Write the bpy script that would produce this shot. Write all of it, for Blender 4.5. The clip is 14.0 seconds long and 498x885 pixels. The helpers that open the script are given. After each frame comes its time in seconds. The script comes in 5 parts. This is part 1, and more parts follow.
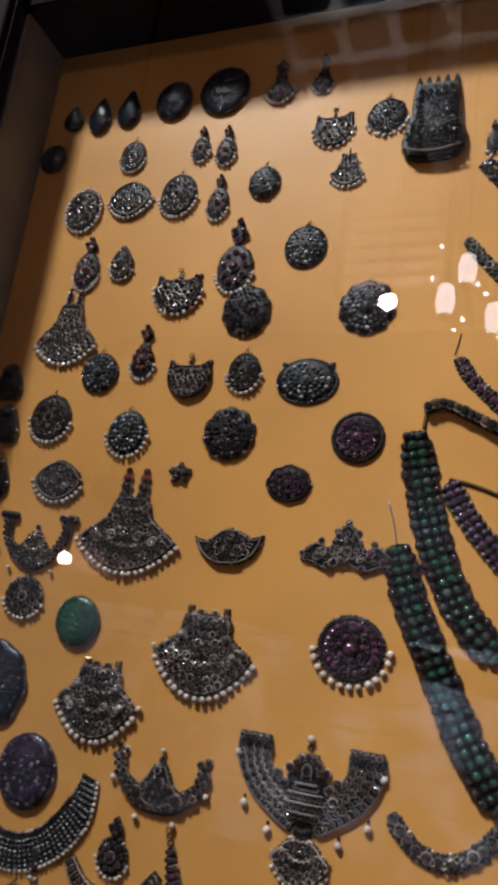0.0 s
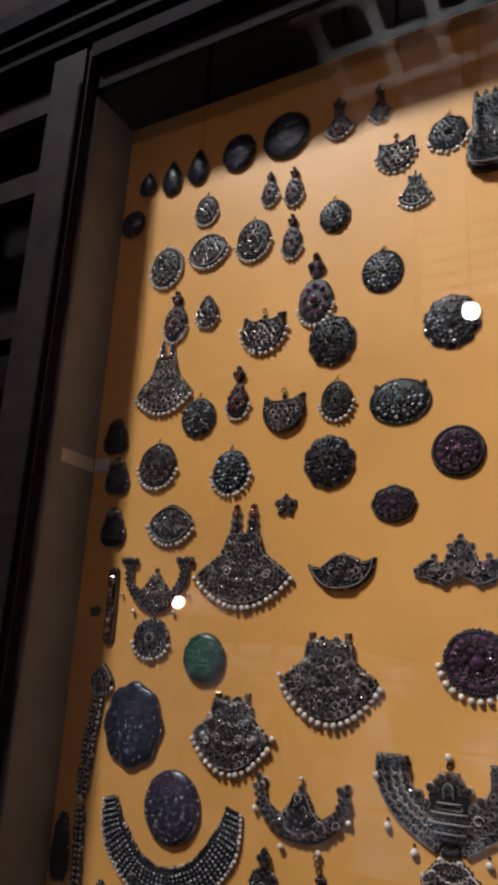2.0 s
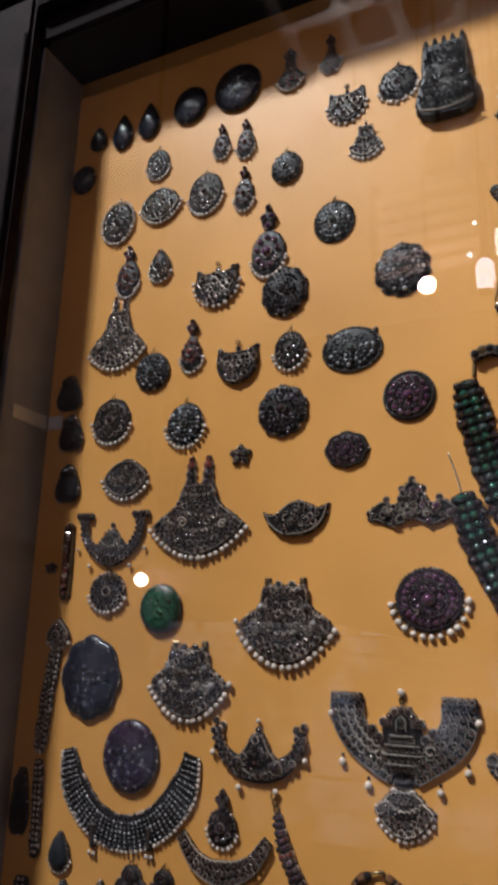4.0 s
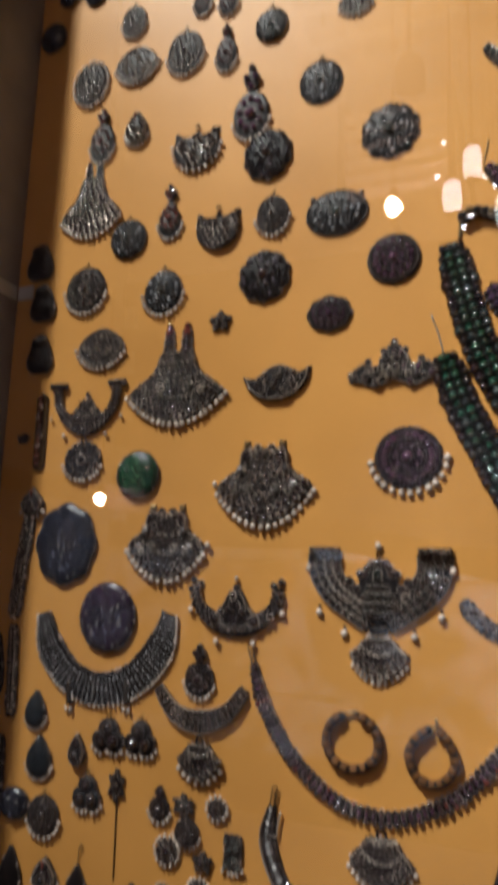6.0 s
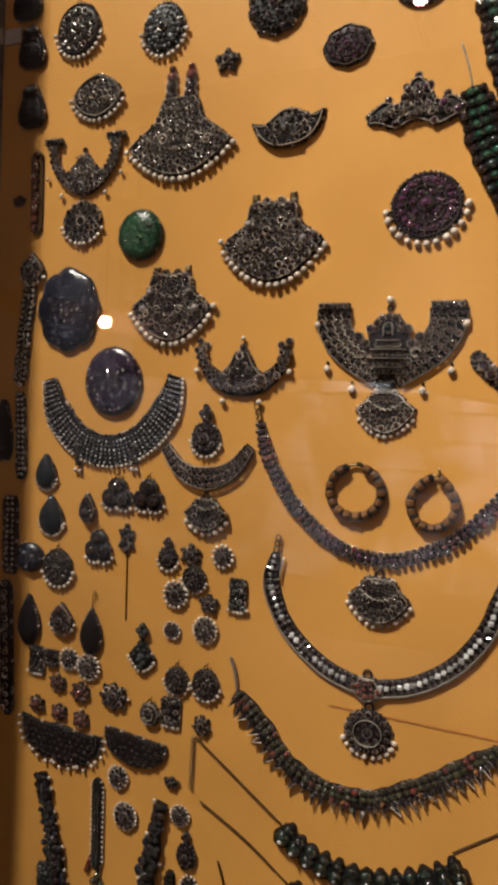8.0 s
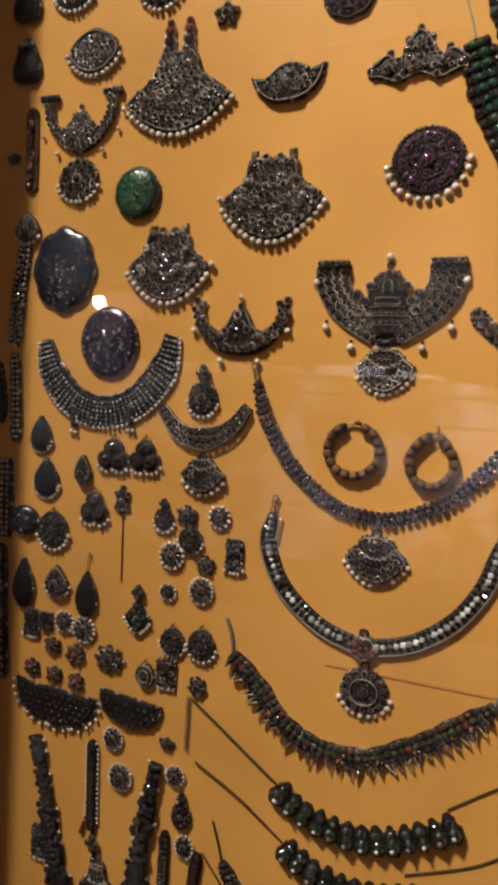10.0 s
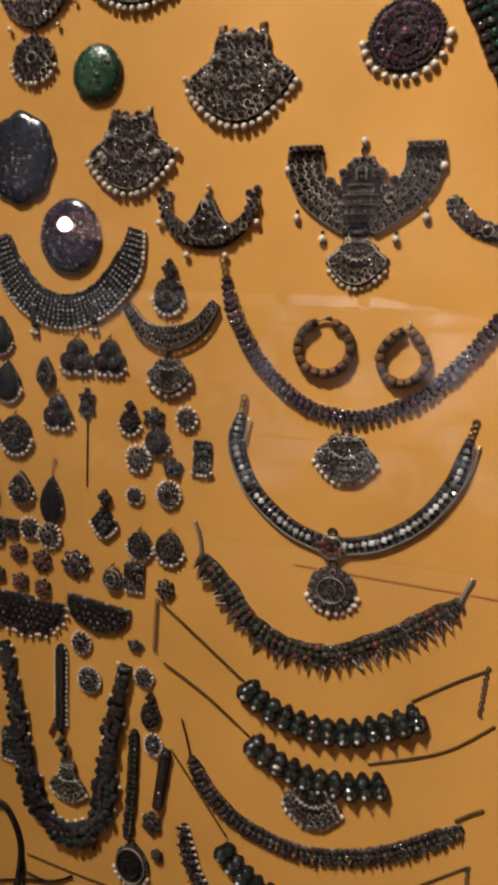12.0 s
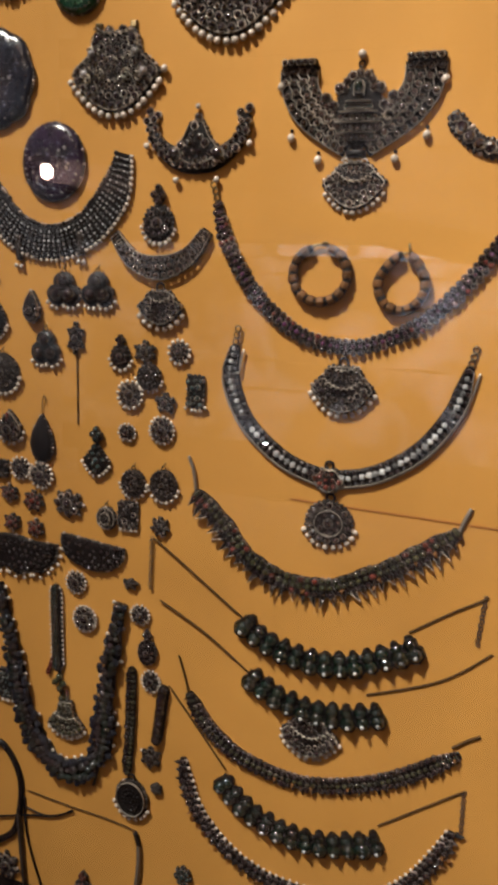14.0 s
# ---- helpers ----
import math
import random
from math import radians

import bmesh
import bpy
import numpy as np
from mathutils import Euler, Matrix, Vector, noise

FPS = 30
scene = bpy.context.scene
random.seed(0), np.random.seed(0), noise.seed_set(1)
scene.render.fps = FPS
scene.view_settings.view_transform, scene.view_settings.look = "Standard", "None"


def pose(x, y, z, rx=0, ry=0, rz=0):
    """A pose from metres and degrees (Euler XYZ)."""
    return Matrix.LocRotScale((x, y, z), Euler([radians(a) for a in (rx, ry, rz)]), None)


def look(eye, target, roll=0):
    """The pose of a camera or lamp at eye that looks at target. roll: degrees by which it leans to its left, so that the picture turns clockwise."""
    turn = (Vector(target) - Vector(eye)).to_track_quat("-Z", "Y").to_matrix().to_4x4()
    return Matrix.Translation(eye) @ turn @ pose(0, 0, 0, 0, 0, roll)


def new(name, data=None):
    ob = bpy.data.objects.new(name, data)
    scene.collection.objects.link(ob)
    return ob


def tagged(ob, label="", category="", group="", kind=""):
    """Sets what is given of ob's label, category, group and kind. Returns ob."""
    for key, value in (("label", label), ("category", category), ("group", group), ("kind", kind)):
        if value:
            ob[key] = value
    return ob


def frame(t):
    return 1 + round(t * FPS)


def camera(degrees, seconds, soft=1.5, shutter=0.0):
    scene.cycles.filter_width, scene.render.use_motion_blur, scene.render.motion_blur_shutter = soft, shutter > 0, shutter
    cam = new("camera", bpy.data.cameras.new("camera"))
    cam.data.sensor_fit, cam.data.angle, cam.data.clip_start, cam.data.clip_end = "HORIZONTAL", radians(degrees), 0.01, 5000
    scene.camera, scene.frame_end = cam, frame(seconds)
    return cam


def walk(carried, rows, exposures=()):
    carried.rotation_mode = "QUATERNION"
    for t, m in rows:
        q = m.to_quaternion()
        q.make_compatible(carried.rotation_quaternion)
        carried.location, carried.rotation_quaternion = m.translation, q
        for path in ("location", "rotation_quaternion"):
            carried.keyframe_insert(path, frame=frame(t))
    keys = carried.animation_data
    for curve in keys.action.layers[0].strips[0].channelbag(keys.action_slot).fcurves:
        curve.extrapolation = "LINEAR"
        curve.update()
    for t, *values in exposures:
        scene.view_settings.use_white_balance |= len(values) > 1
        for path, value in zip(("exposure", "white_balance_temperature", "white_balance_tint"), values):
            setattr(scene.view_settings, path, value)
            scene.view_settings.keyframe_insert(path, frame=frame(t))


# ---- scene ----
cam = camera(37.65, 14.0, soft=4.0, shutter=0.9)
PATH = [
    (0, (0.1573, -0.7123, 1.7308), (-0.5467, 1.0916, 2.2311), 7.67),
    (0.5, (0.1709, -0.7182, 1.7222), (-0.6020, 1.0522, 2.2402), 5.92),
    (1, (0.1711, -0.7245, 1.7198), (-0.6829, 0.9979, 2.2711), 4.11),
    (1.5, (0.1655, -0.7320, 1.7254), (-0.7579, 0.9547, 2.2757), 3.08),
    (2, (0.1606, -0.7341, 1.7227), (-0.7750, 0.9418, 2.2850), 3.20),
    (2.5, (0.1688, -0.7308, 1.7181), (-0.7580, 0.9497, 2.2811), 3.07),
    (3, (0.1746, -0.7253, 1.7116), (-0.7354, 0.9670, 2.2666), 2.43),
    (5.5, (0.1385, -0.7172, 1.6319), (-0.6159, 1.0832, 2.0671), 1.87),
    (6, (0.1332, -0.7093, 1.6103), (-0.6136, 1.1106, 1.9713), 1.79),
    (6.5, (0.1325, -0.6908, 1.5808), (-0.6271, 1.1510, 1.7557), 1.63),
    (7, (0.1270, -0.6824, 1.5533), (-0.6413, 1.1631, 1.6174), 1.83),
    (7.5, (0.1226, -0.6847, 1.5362), (-0.6341, 1.1663, 1.4982), 2.16),
    (8, (0.1262, -0.6850, 1.5277), (-0.6354, 1.1631, 1.4613), 2.37),
    (10.5, (0.1194, -0.6801, 1.4905), (-0.6121, 1.1768, 1.3617), 2.89),
    (11, (0.1171, -0.6737, 1.4794), (-0.5962, 1.1859, 1.2975), 3.00),
    (11.5, (0.1214, -0.6696, 1.4679), (-0.5567, 1.1975, 1.2348), 3.03),
    (12, (0.1223, -0.6667, 1.4623), (-0.5361, 1.2026, 1.1934), 3.01),
    (12.5, (0.1234, -0.6629, 1.4552), (-0.5284, 1.2046, 1.1597), 2.94),
    (13, (0.1195, -0.6608, 1.4490), (-0.5336, 1.1993, 1.1121), 2.72),
    (13.5, (0.1172, -0.6589, 1.4458), (-0.5301, 1.1976, 1.0796), 2.58),
    (14, (0.1142, -0.6581, 1.4381), (-0.5039, 1.2046, 1.0526), 2.52),
]
walk(cam, [(t, look(eye, target, roll)) for t, eye, target, roll in PATH], [(0.0, -0.76, 5050, 13), (3.0, -0.55, 5050, 13), (6.0, -0.55, 5450, 12), (8.0, -0.27, 5950, 12), (11.5, -0.21, 5880, 12), (14.0, -0.13, 5850, 12)])

# ---------------------------------------------------------------- world and lamps
GLASS_Y = -0.085
world = bpy.data.worlds.new("night")
scene.world = world
world.use_nodes = True
world.node_tree.nodes["Background"].inputs[0].default_value = (0.9, 0.6, 0.45, 1)
world.node_tree.nodes["Background"].inputs[1].default_value = 0.01
WARM, DUSKY, GOLDEN, COOL = (1.0, 0.85, 0.73), (1.0, 0.56, 0.37), (1.0, 0.895, 0.71), (0.90, 0.94, 1.0)
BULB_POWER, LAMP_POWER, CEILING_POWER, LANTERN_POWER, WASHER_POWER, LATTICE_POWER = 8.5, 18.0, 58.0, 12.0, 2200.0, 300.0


# ---------------------------------------------------------------- materials
def material(name, colour, rough=0.5, metal=0.0, vary=0.25, grain=60.0, bump=0.0, bump_scale=400.0, rand=0.0, spec=0.5, coat=0.0, colour2=None, blotch=6.0, glow=None, power=0.0, spark=None, ior=1.5):
    """A surface with variation at two scales, fine relief and a slightly different look for each piece."""
    m = bpy.data.materials.new(name)
    m.use_nodes = True
    nt = m.node_tree
    b = nt.nodes["Principled BSDF"]
    b.inputs["Roughness"].default_value = rough
    b.inputs["Metallic"].default_value = metal
    b.inputs["Specular IOR Level"].default_value = spec
    b.inputs["Coat Weight"].default_value = coat
    b.inputs["IOR"].default_value = ior
    if glow:
        b.inputs["Base Color"].default_value = (*colour, 1)
        b.inputs["Emission Color"].default_value = (*glow, 1)
        b.inputs["Emission Strength"].default_value = power
        return m
    co = nt.nodes.new("ShaderNodeTexCoord")
    fine = nt.nodes.new("ShaderNodeTexNoise")
    fine.inputs["Scale"].default_value = grain
    fine.inputs["Detail"].default_value = 5
    wide = nt.nodes.new("ShaderNodeTexNoise")
    wide.inputs["Scale"].default_value = blotch
    wide.inputs["Detail"].default_value = 3
    info = nt.nodes.new("ShaderNodeObjectInfo")
    for n in (fine, wide):
        nt.links.new(co.outputs["Object"], n.inputs["Vector"])
    add = nt.nodes.new("ShaderNodeMath")
    add.operation = "ADD"
    nt.links.new(fine.outputs["Fac"], add.inputs[0])
    nt.links.new(wide.outputs["Fac"], add.inputs[1])
    ramp = nt.nodes.new("ShaderNodeMapRange")
    ramp.inputs["From Min"].default_value, ramp.inputs["From Max"].default_value = 0.6, 1.4
    nt.links.new(add.outputs[0], ramp.inputs["Value"])
    mix = nt.nodes.new("ShaderNodeMix")
    mix.data_type = "RGBA"
    lo = colour2 or tuple(c * (1 - vary) for c in colour)
    mix.inputs["A"].default_value = (*lo, 1)
    mix.inputs["B"].default_value = (*[min(1, c * (1 + vary)) for c in colour], 1)
    nt.links.new(ramp.outputs[0], mix.inputs["Factor"])
    hsv = nt.nodes.new("ShaderNodeHueSaturation")
    val = nt.nodes.new("ShaderNodeMapRange")
    val.inputs["To Min"].default_value, val.inputs["To Max"].default_value = 1 - rand, 1 + rand
    nt.links.new(info.outputs["Random"], val.inputs["Value"])
    # spark: random islands get a lighter base colour, painted in as glints.
    if spark:
        geo = nt.nodes.new("ShaderNodeNewGeometry")
        worn = nt.nodes.new("ShaderNodeMapRange")
        worn.interpolation_type = "SMOOTHERSTEP"
        worn.inputs["From Min"].default_value, worn.inputs["From Max"].default_value = 1 - spark[0] * 1.6, 1.0
        worn.inputs["To Min"].default_value, worn.inputs["To Max"].default_value = 0.7, spark[1]
        nt.links.new(geo.outputs["Random Per Island"], worn.inputs["Value"])
        prod = nt.nodes.new("ShaderNodeMath")
        prod.operation = "MULTIPLY"
        nt.links.new(val.outputs[0], prod.inputs[0])
        nt.links.new(worn.outputs[0], prod.inputs[1])
        nt.links.new(prod.outputs[0], hsv.inputs["Value"])
    else:
        nt.links.new(val.outputs[0], hsv.inputs["Value"])
    nt.links.new(mix.outputs["Result"], hsv.inputs["Color"])
    nt.links.new(hsv.outputs[0], b.inputs["Base Color"])
    rr = nt.nodes.new("ShaderNodeMapRange")
    rr.inputs["To Min"].default_value, rr.inputs["To Max"].default_value = max(0.02, rough * 0.75), min(1, rough * 1.25)
    nt.links.new(wide.outputs["Fac"], rr.inputs["Value"])
    nt.links.new(rr.outputs[0], b.inputs["Roughness"])
    if bump:
        bn = nt.nodes.new("ShaderNodeTexNoise")
        bn.inputs["Scale"].default_value = bump_scale
        bn.inputs["Detail"].default_value = 4
        nt.links.new(co.outputs["Object"], bn.inputs["Vector"])
        bp = nt.nodes.new("ShaderNodeBump")
        bp.inputs["Strength"].default_value = bump
        bp.inputs["Distance"].default_value = 0.001
        nt.links.new(bn.outputs["Fac"], bp.inputs["Height"])
        nt.links.new(bp.outputs[0], b.inputs["Normal"])
    return m


def glass_material():
    m = bpy.data.materials.new("pane_glass")
    m.use_nodes = True
    nt = m.node_tree
    nt.nodes.remove(nt.nodes["Principled BSDF"])
    clear = nt.nodes.new("ShaderNodeBsdfTransparent")
    clear.inputs[0].default_value = (0.97, 0.98, 0.97, 1)
    gloss = nt.nodes.new("ShaderNodeBsdfGlossy")
    gloss.inputs["Roughness"].default_value = 0.0
    facing = nt.nodes.new("ShaderNodeLayerWeight")
    facing.inputs["Blend"].default_value = 0.5
    power = nt.nodes.new("ShaderNodeMath")
    power.operation, power.inputs[1].default_value = "POWER", 5.0
    nt.links.new(facing.outputs["Facing"], power.inputs[0])
    fres = nt.nodes.new("ShaderNodeMath")
    fres.operation, fres.inputs[1].default_value, fres.inputs[2].default_value = "MULTIPLY_ADD", 0.955, 0.045
    nt.links.new(power.outputs[0], fres.inputs[0])
    mix = nt.nodes.new("ShaderNodeMixShader")
    nt.links.new(fres.outputs[0], mix.inputs[0])
    nt.links.new(clear.outputs[0], mix.inputs[1])
    nt.links.new(gloss.outputs[0], mix.inputs[2])
    nt.links.new(mix.outputs[0], nt.nodes["Material Output"].inputs[0])
    return m


BOARD = material("ochre_board", (0.63, 0.313, 0.071), 0.42, vary=0.16, colour2=(0.52, 0.249, 0.054), grain=6, bump=0.5, bump_scale=13, blotch=2.2, spec=0.2)
WOOD = material("dark_wood", (0.0075, 0.0047, 0.0046), 0.8, vary=0.7, grain=40, bump=0.25, bump_scale=90, spec=0.04)
BROWNWOOD = material("red_brown_wood", (0.014, 0.0072, 0.0066), 0.65, vary=0.7, grain=30, bump=0.4, bump_scale=70, spec=0.05)
WALLGREY = material("grey_paint", (0.25, 0.24, 0.265), 0.55, vary=0.25, grain=30, bump=0.1)
STEEL = material("dull_steel", (0.62, 0.60, 0.60), 0.35, metal=0.25, vary=0.2, grain=60)
SILVER = material("oxidised_silver", (0.0105, 0.0082, 0.0085), 0.36, metal=0.0, vary=0.7, grain=250, bump=0.6, bump_scale=600, rand=0.3, blotch=40, spec=0.16)
BRIGHT = material("worn_silver", (0.50, 0.46, 0.41), 0.38, metal=0.8, vary=0.5, grain=300, bump=0.3, bump_scale=700, rand=0.2, blotch=60)
FILIGREE = material("silver_filigree_wire", (0.40, 0.35, 0.30), 0.32, metal=0.35, vary=0.5, grain=300, rand=0.2, spark=(0.35, 1.7))
AMETHYST = material("pale_amethyst", (0.085, 0.04, 0.10), 0.07, vary=0.5, grain=150, rand=0.6, spec=0.5, ior=2.6)
VERDANT = material("green_glass_stone", (0.005, 0.052, 0.028), 0.07, vary=0.5, grain=150, rand=0.6, spec=0.5, ior=2.6)
GARNET = material("deep_garnet", (0.105, 0.018, 0.012), 0.07, vary=0.5, grain=150, rand=0.6, spec=0.5, ior=2.6)
BRONZE = material("brown_gilt", (0.14, 0.062, 0.020), 0.55, metal=0.1, vary=0.5, grain=250, rand=0.3, spec=0.2)
GOLD = material("old_gilt_wire", (0.16, 0.11, 0.05), 0.35, metal=0.8, vary=0.4, grain=300, rand=0.2)
OLIVE = material("dark_olive_stone", (0.030, 0.030, 0.013), 0.07, vary=0.6, grain=150, rand=0.6, spec=0.5, ior=2.4)
BROWNSTONE = material("dark_brown_stone", (0.030, 0.014, 0.011), 0.07, vary=0.6, grain=150, rand=0.6, spec=0.5, ior=2.4)
DARK = material("dark_garnet", (0.014, 0.0062, 0.0085), 0.07, vary=0.6, grain=150, rand=0.6, spec=0.5, ior=2.6)
RUBY = material("ruby_stone", (0.060, 0.014, 0.050), 0.07, vary=0.5, grain=150, rand=0.6, spec=0.5, ior=2.6)
GREEN = material("emerald_stone", (0.0012, 0.0080, 0.0050), 0.07, vary=0.5, grain=150, rand=0.6, spec=0.5, ior=2.6)
TEAL = material("grey_teal_stone", (0.028, 0.045, 0.045), 0.07, vary=0.4, grain=150, rand=0.6, spec=0.5, ior=2.6)
CLEAR = material("clear_crystal", (0.20, 0.185, 0.19), 0.10, vary=0.6, grain=150, rand=0.7, spec=0.5, coat=0.6, ior=2.0)
# The blue in this dark enamel includes sheen reflected in the pane.
BLUE = material("hazed_blue_black_enamel", (0.0085, 0.010, 0.019), 0.24, vary=0.9, grain=90, bump=0.6, bump_scale=220, spec=0.5, blotch=30)
VIOLET = material("purple_black_enamel", (0.020, 0.010, 0.026), 0.22, vary=0.9, grain=90, bump=0.6, bump_scale=220, spec=0.5, blotch=30)
EMERALD = material("emerald_enamel", (0.010, 0.052, 0.026), 0.22, vary=0.8, grain=160, bump=0.6, bump_scale=350, spec=0.6)
PEARL = material("seed_pearl", (0.56, 0.47, 0.395), 0.24, vary=0.14, grain=120, rand=0.25, coat=0.4)
STEELY = material("grey_silver_beadwork", (0.066, 0.051, 0.043), 0.36, metal=0.4, vary=0.6, grain=300, rand=0.2, blotch=50, spark=(0.3, 6.5))
GREYGRAIN = material("blue_grey_stone_grain", (0.080, 0.083, 0.090), 0.2, vary=0.6, grain=300, rand=0.2, blotch=50, spark=(0.4, 5.5))
BLACKGRAIN = material("black_stone_grain", (0.014, 0.012, 0.015), 0.12, vary=0.6, grain=300, rand=0.2, blotch=50, spark=(0.3, 9.0))
COLLAR = material("worn_silver_bezel", (0.30, 0.258, 0.225), 0.32, metal=0.45, vary=0.5, grain=300, rand=0.25, blotch=60, spark=(0.35, 2.2))
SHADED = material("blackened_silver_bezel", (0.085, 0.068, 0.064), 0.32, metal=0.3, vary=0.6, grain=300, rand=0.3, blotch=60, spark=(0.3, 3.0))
CORD = material("dark_cord", (0.072, 0.040, 0.016), 0.7, vary=0.4, grain=500, bump=0.5, bump_scale=900, spec=0.08)
DIAMOND = material("bright_cut_crystal", (0.42, 0.42, 0.43), 0.05, vary=0.6, grain=150, rand=0.8, spec=0.5, coat=1.0, ior=2.1)
JADE = material("green_enamel_relief", (0.09, 0.22, 0.11), 0.25, vary=0.5, grain=200, rand=0.2, spark=(0.3, 1.8))
# Blue-grey raised to put the pane's reflected haze into the relief's colour.
SLATE = material("hazed_blue_grey_enamel_relief", (0.050, 0.050, 0.075), 0.2, vary=0.8, grain=200, rand=0.3, spark=(0.25, 4.0))
# The bluish grey here includes the pane's reflection, put into the colour.
LEAF = material("hazed_blue_green_grey_enamel", (0.018, 0.023, 0.028), 0.26, vary=0.7, grain=160, bump=0.5, bump_scale=320, rand=0.2)
PLASTER = material("room_plaster", (0.44, 0.43, 0.44), 0.8, vary=0.25, grain=12, bump=0.2, bump_scale=40)
FOLDSHADE = material("fold_shade", (0.43, 0.165, 0.040), 0.5, vary=0.4, grain=30)
BEIGE = material("grey_paint_beam", (0.16, 0.16, 0.18), 0.6, vary=0.3, grain=14)
PALE = material("pale_paint", (0.8, 0.75, 0.69), 0.6, vary=0.15, grain=20)


def patchy_wall():
    """Ragged pale patches over brown, made up for the hazy patches mirrored in the pane."""
    m = material("pale_patches", (0.80, 0.77, 0.74), 0.7, vary=0.1, grain=9, bump=0.3, bump_scale=60)
    nt = m.node_tree
    b = nt.nodes["Principled BSDF"]
    pale = b.inputs["Base Color"].links[0].from_socket
    co = nt.nodes.new("ShaderNodeTexCoord")
    big = nt.nodes.new("ShaderNodeTexNoise")
    big.inputs["Scale"].default_value, big.inputs["Detail"].default_value, big.inputs["Distortion"].default_value = 2.6, 6, 0.6
    nt.links.new(co.outputs["Object"], big.inputs["Vector"])
    cut = nt.nodes.new("ShaderNodeMapRange")
    cut.inputs["From Min"].default_value, cut.inputs["From Max"].default_value = 0.44, 0.66
    nt.links.new(big.outputs["Fac"], cut.inputs["Value"])
    mix = nt.nodes.new("ShaderNodeMix")
    mix.data_type = "RGBA"
    mix.inputs["A"].default_value = (0.05, 0.036, 0.029, 1)
    nt.links.new(cut.outputs[0], mix.inputs["Factor"])
    nt.links.new(pale, mix.inputs["B"])
    nt.links.new(mix.outputs["Result"], b.inputs["Base Color"])
    return m


PATCHED = patchy_wall()
BROWNED = material("added_panel_brown", (0.05, 0.036, 0.029), 0.8, vary=0.4, grain=12, bump=0.3, bump_scale=60)
DARKFLOOR = material("room_floor", (0.12, 0.08, 0.06), 0.4, vary=0.3, grain=20)
GLASS = glass_material()


# ---------------------------------------------------------------- mesh helpers
def mesh_ob(name, verts, faces, mat, parent=None, smooth=False):
    me = bpy.data.meshes.new(name)
    me.from_pydata(verts, [], faces)
    me.materials.append(mat)
    if smooth:
        me.polygons.foreach_set("use_smooth", [True] * len(me.polygons))
    ob = new(name, me)
    ob.parent = parent
    return ob


def box(name, x0, x1, y0, y1, z0, z1, mat, parent=None, bevel=0.003):
    bm = bmesh.new()
    bmesh.ops.create_cube(bm, size=1.0, matrix=Matrix.Translation(((x0 + x1) / 2, (y0 + y1) / 2, (z0 + z1) / 2)) @ Matrix.Diagonal((x1 - x0, y1 - y0, z1 - z0, 1)))
    if bevel:
        bmesh.ops.bevel(bm, geom=bm.edges[:], offset=bevel, segments=2, affect="EDGES")
    me = bpy.data.meshes.new(name)
    bm.to_mesh(me)
    bm.free()
    me.materials.append(mat)
    ob = new(name, me)
    ob.parent = parent
    return ob


def lathe(profile, n=8):
    """Vertices and faces of a profile of (radius, height) turned round the third axis; radius 0 closes it."""
    v, f, rows = [], [], []
    for r, h in profile:
        if r == 0:
            rows.append([len(v)] * n)
            v.append((0, 0, h))
        else:
            rows.append(list(range(len(v), len(v) + n)))
            v += [(r * math.cos(2 * math.pi * k / n), r * math.sin(2 * math.pi * k / n), h) for k in range(n)]
    for a, b in zip(rows, rows[1:]):
        for k in range(n):
            q = [a[k], a[(k + 1) % n], b[(k + 1) % n], b[k]]
            q = [i for j, i in enumerate(q) if i not in q[:j]]
            if len(q) > 2:
                f.append(q)
    return v, f


GEMS = {}


def gem(kind, mat):
    """The mesh that all alike stones or pearls share."""
    if (kind, mat.name) not in GEMS:
        if kind == "pearl":
            v, f = lathe([(0, -1), (0.7, -0.7), (1, 0), (0.7, 0.7), (0, 1)], 8)
        elif kind == "dome":
            v, f = lathe([(1, 0), (0.93, 0.35), (0.6, 0.72), (0, 0.85)], 8)
        elif kind == "square":
            v, f = lathe([(1.2, 0), (1.2, 0.4), (0.75, 0.75), (0, 0.76)], 4)
            c, s = math.cos(math.pi / 4), math.sin(math.pi / 4)
            v = [(c * x - s * y, s * x + c * y, z) for x, y, z in v]
        else:
            v, f = lathe([(1, 0), (1, 0.3), (0.55, 0.72), (0, 0.73)], 7)
        me = bpy.data.meshes.new("pearl" if kind == "pearl" else "stone")
        me.from_pydata(v, [], f)
        me.materials.append(mat)
        if kind in ("pearl", "dome"):
            me.polygons.foreach_set("use_smooth", [True] * len(me.polygons))
        GEMS[kind, mat.name] = me
    return GEMS[kind, mat.name]


def oval(w, h, n=32, lobes=0, amp=0.05):
    out = []
    for k in range(n):
        a = 2 * math.pi * k / n
        r = 1 - (amp * (0.5 - 0.5 * abs(math.cos(lobes * a / 2)) * 2) if lobes else 0)
        out.append((w / 2 * r * math.sin(a), h / 2 * r * math.cos(a)))
    return out


def fan(w, h, top=0.3, drop=0.3, flare=1.7):
    """A fan: narrow shoulders above, sides that flare out, a round lower edge."""
    left = [(-top * w / 2 * (1 - s ** flare) - w / 2 * s ** flare - top * w * 0.06 * math.sin(3 * math.pi * s), h / 2 - s * h * (1 - drop)) for s in [i / 7 for i in range(8)]]
    low = [(w / 2 * (k / 8 - 1), -h / 2 + h * drop * (k / 8 - 1) ** 2) for k in range(1, 16)]
    right = [(-x, y) for x, y in reversed(left)]
    return list(reversed(left + low + right))


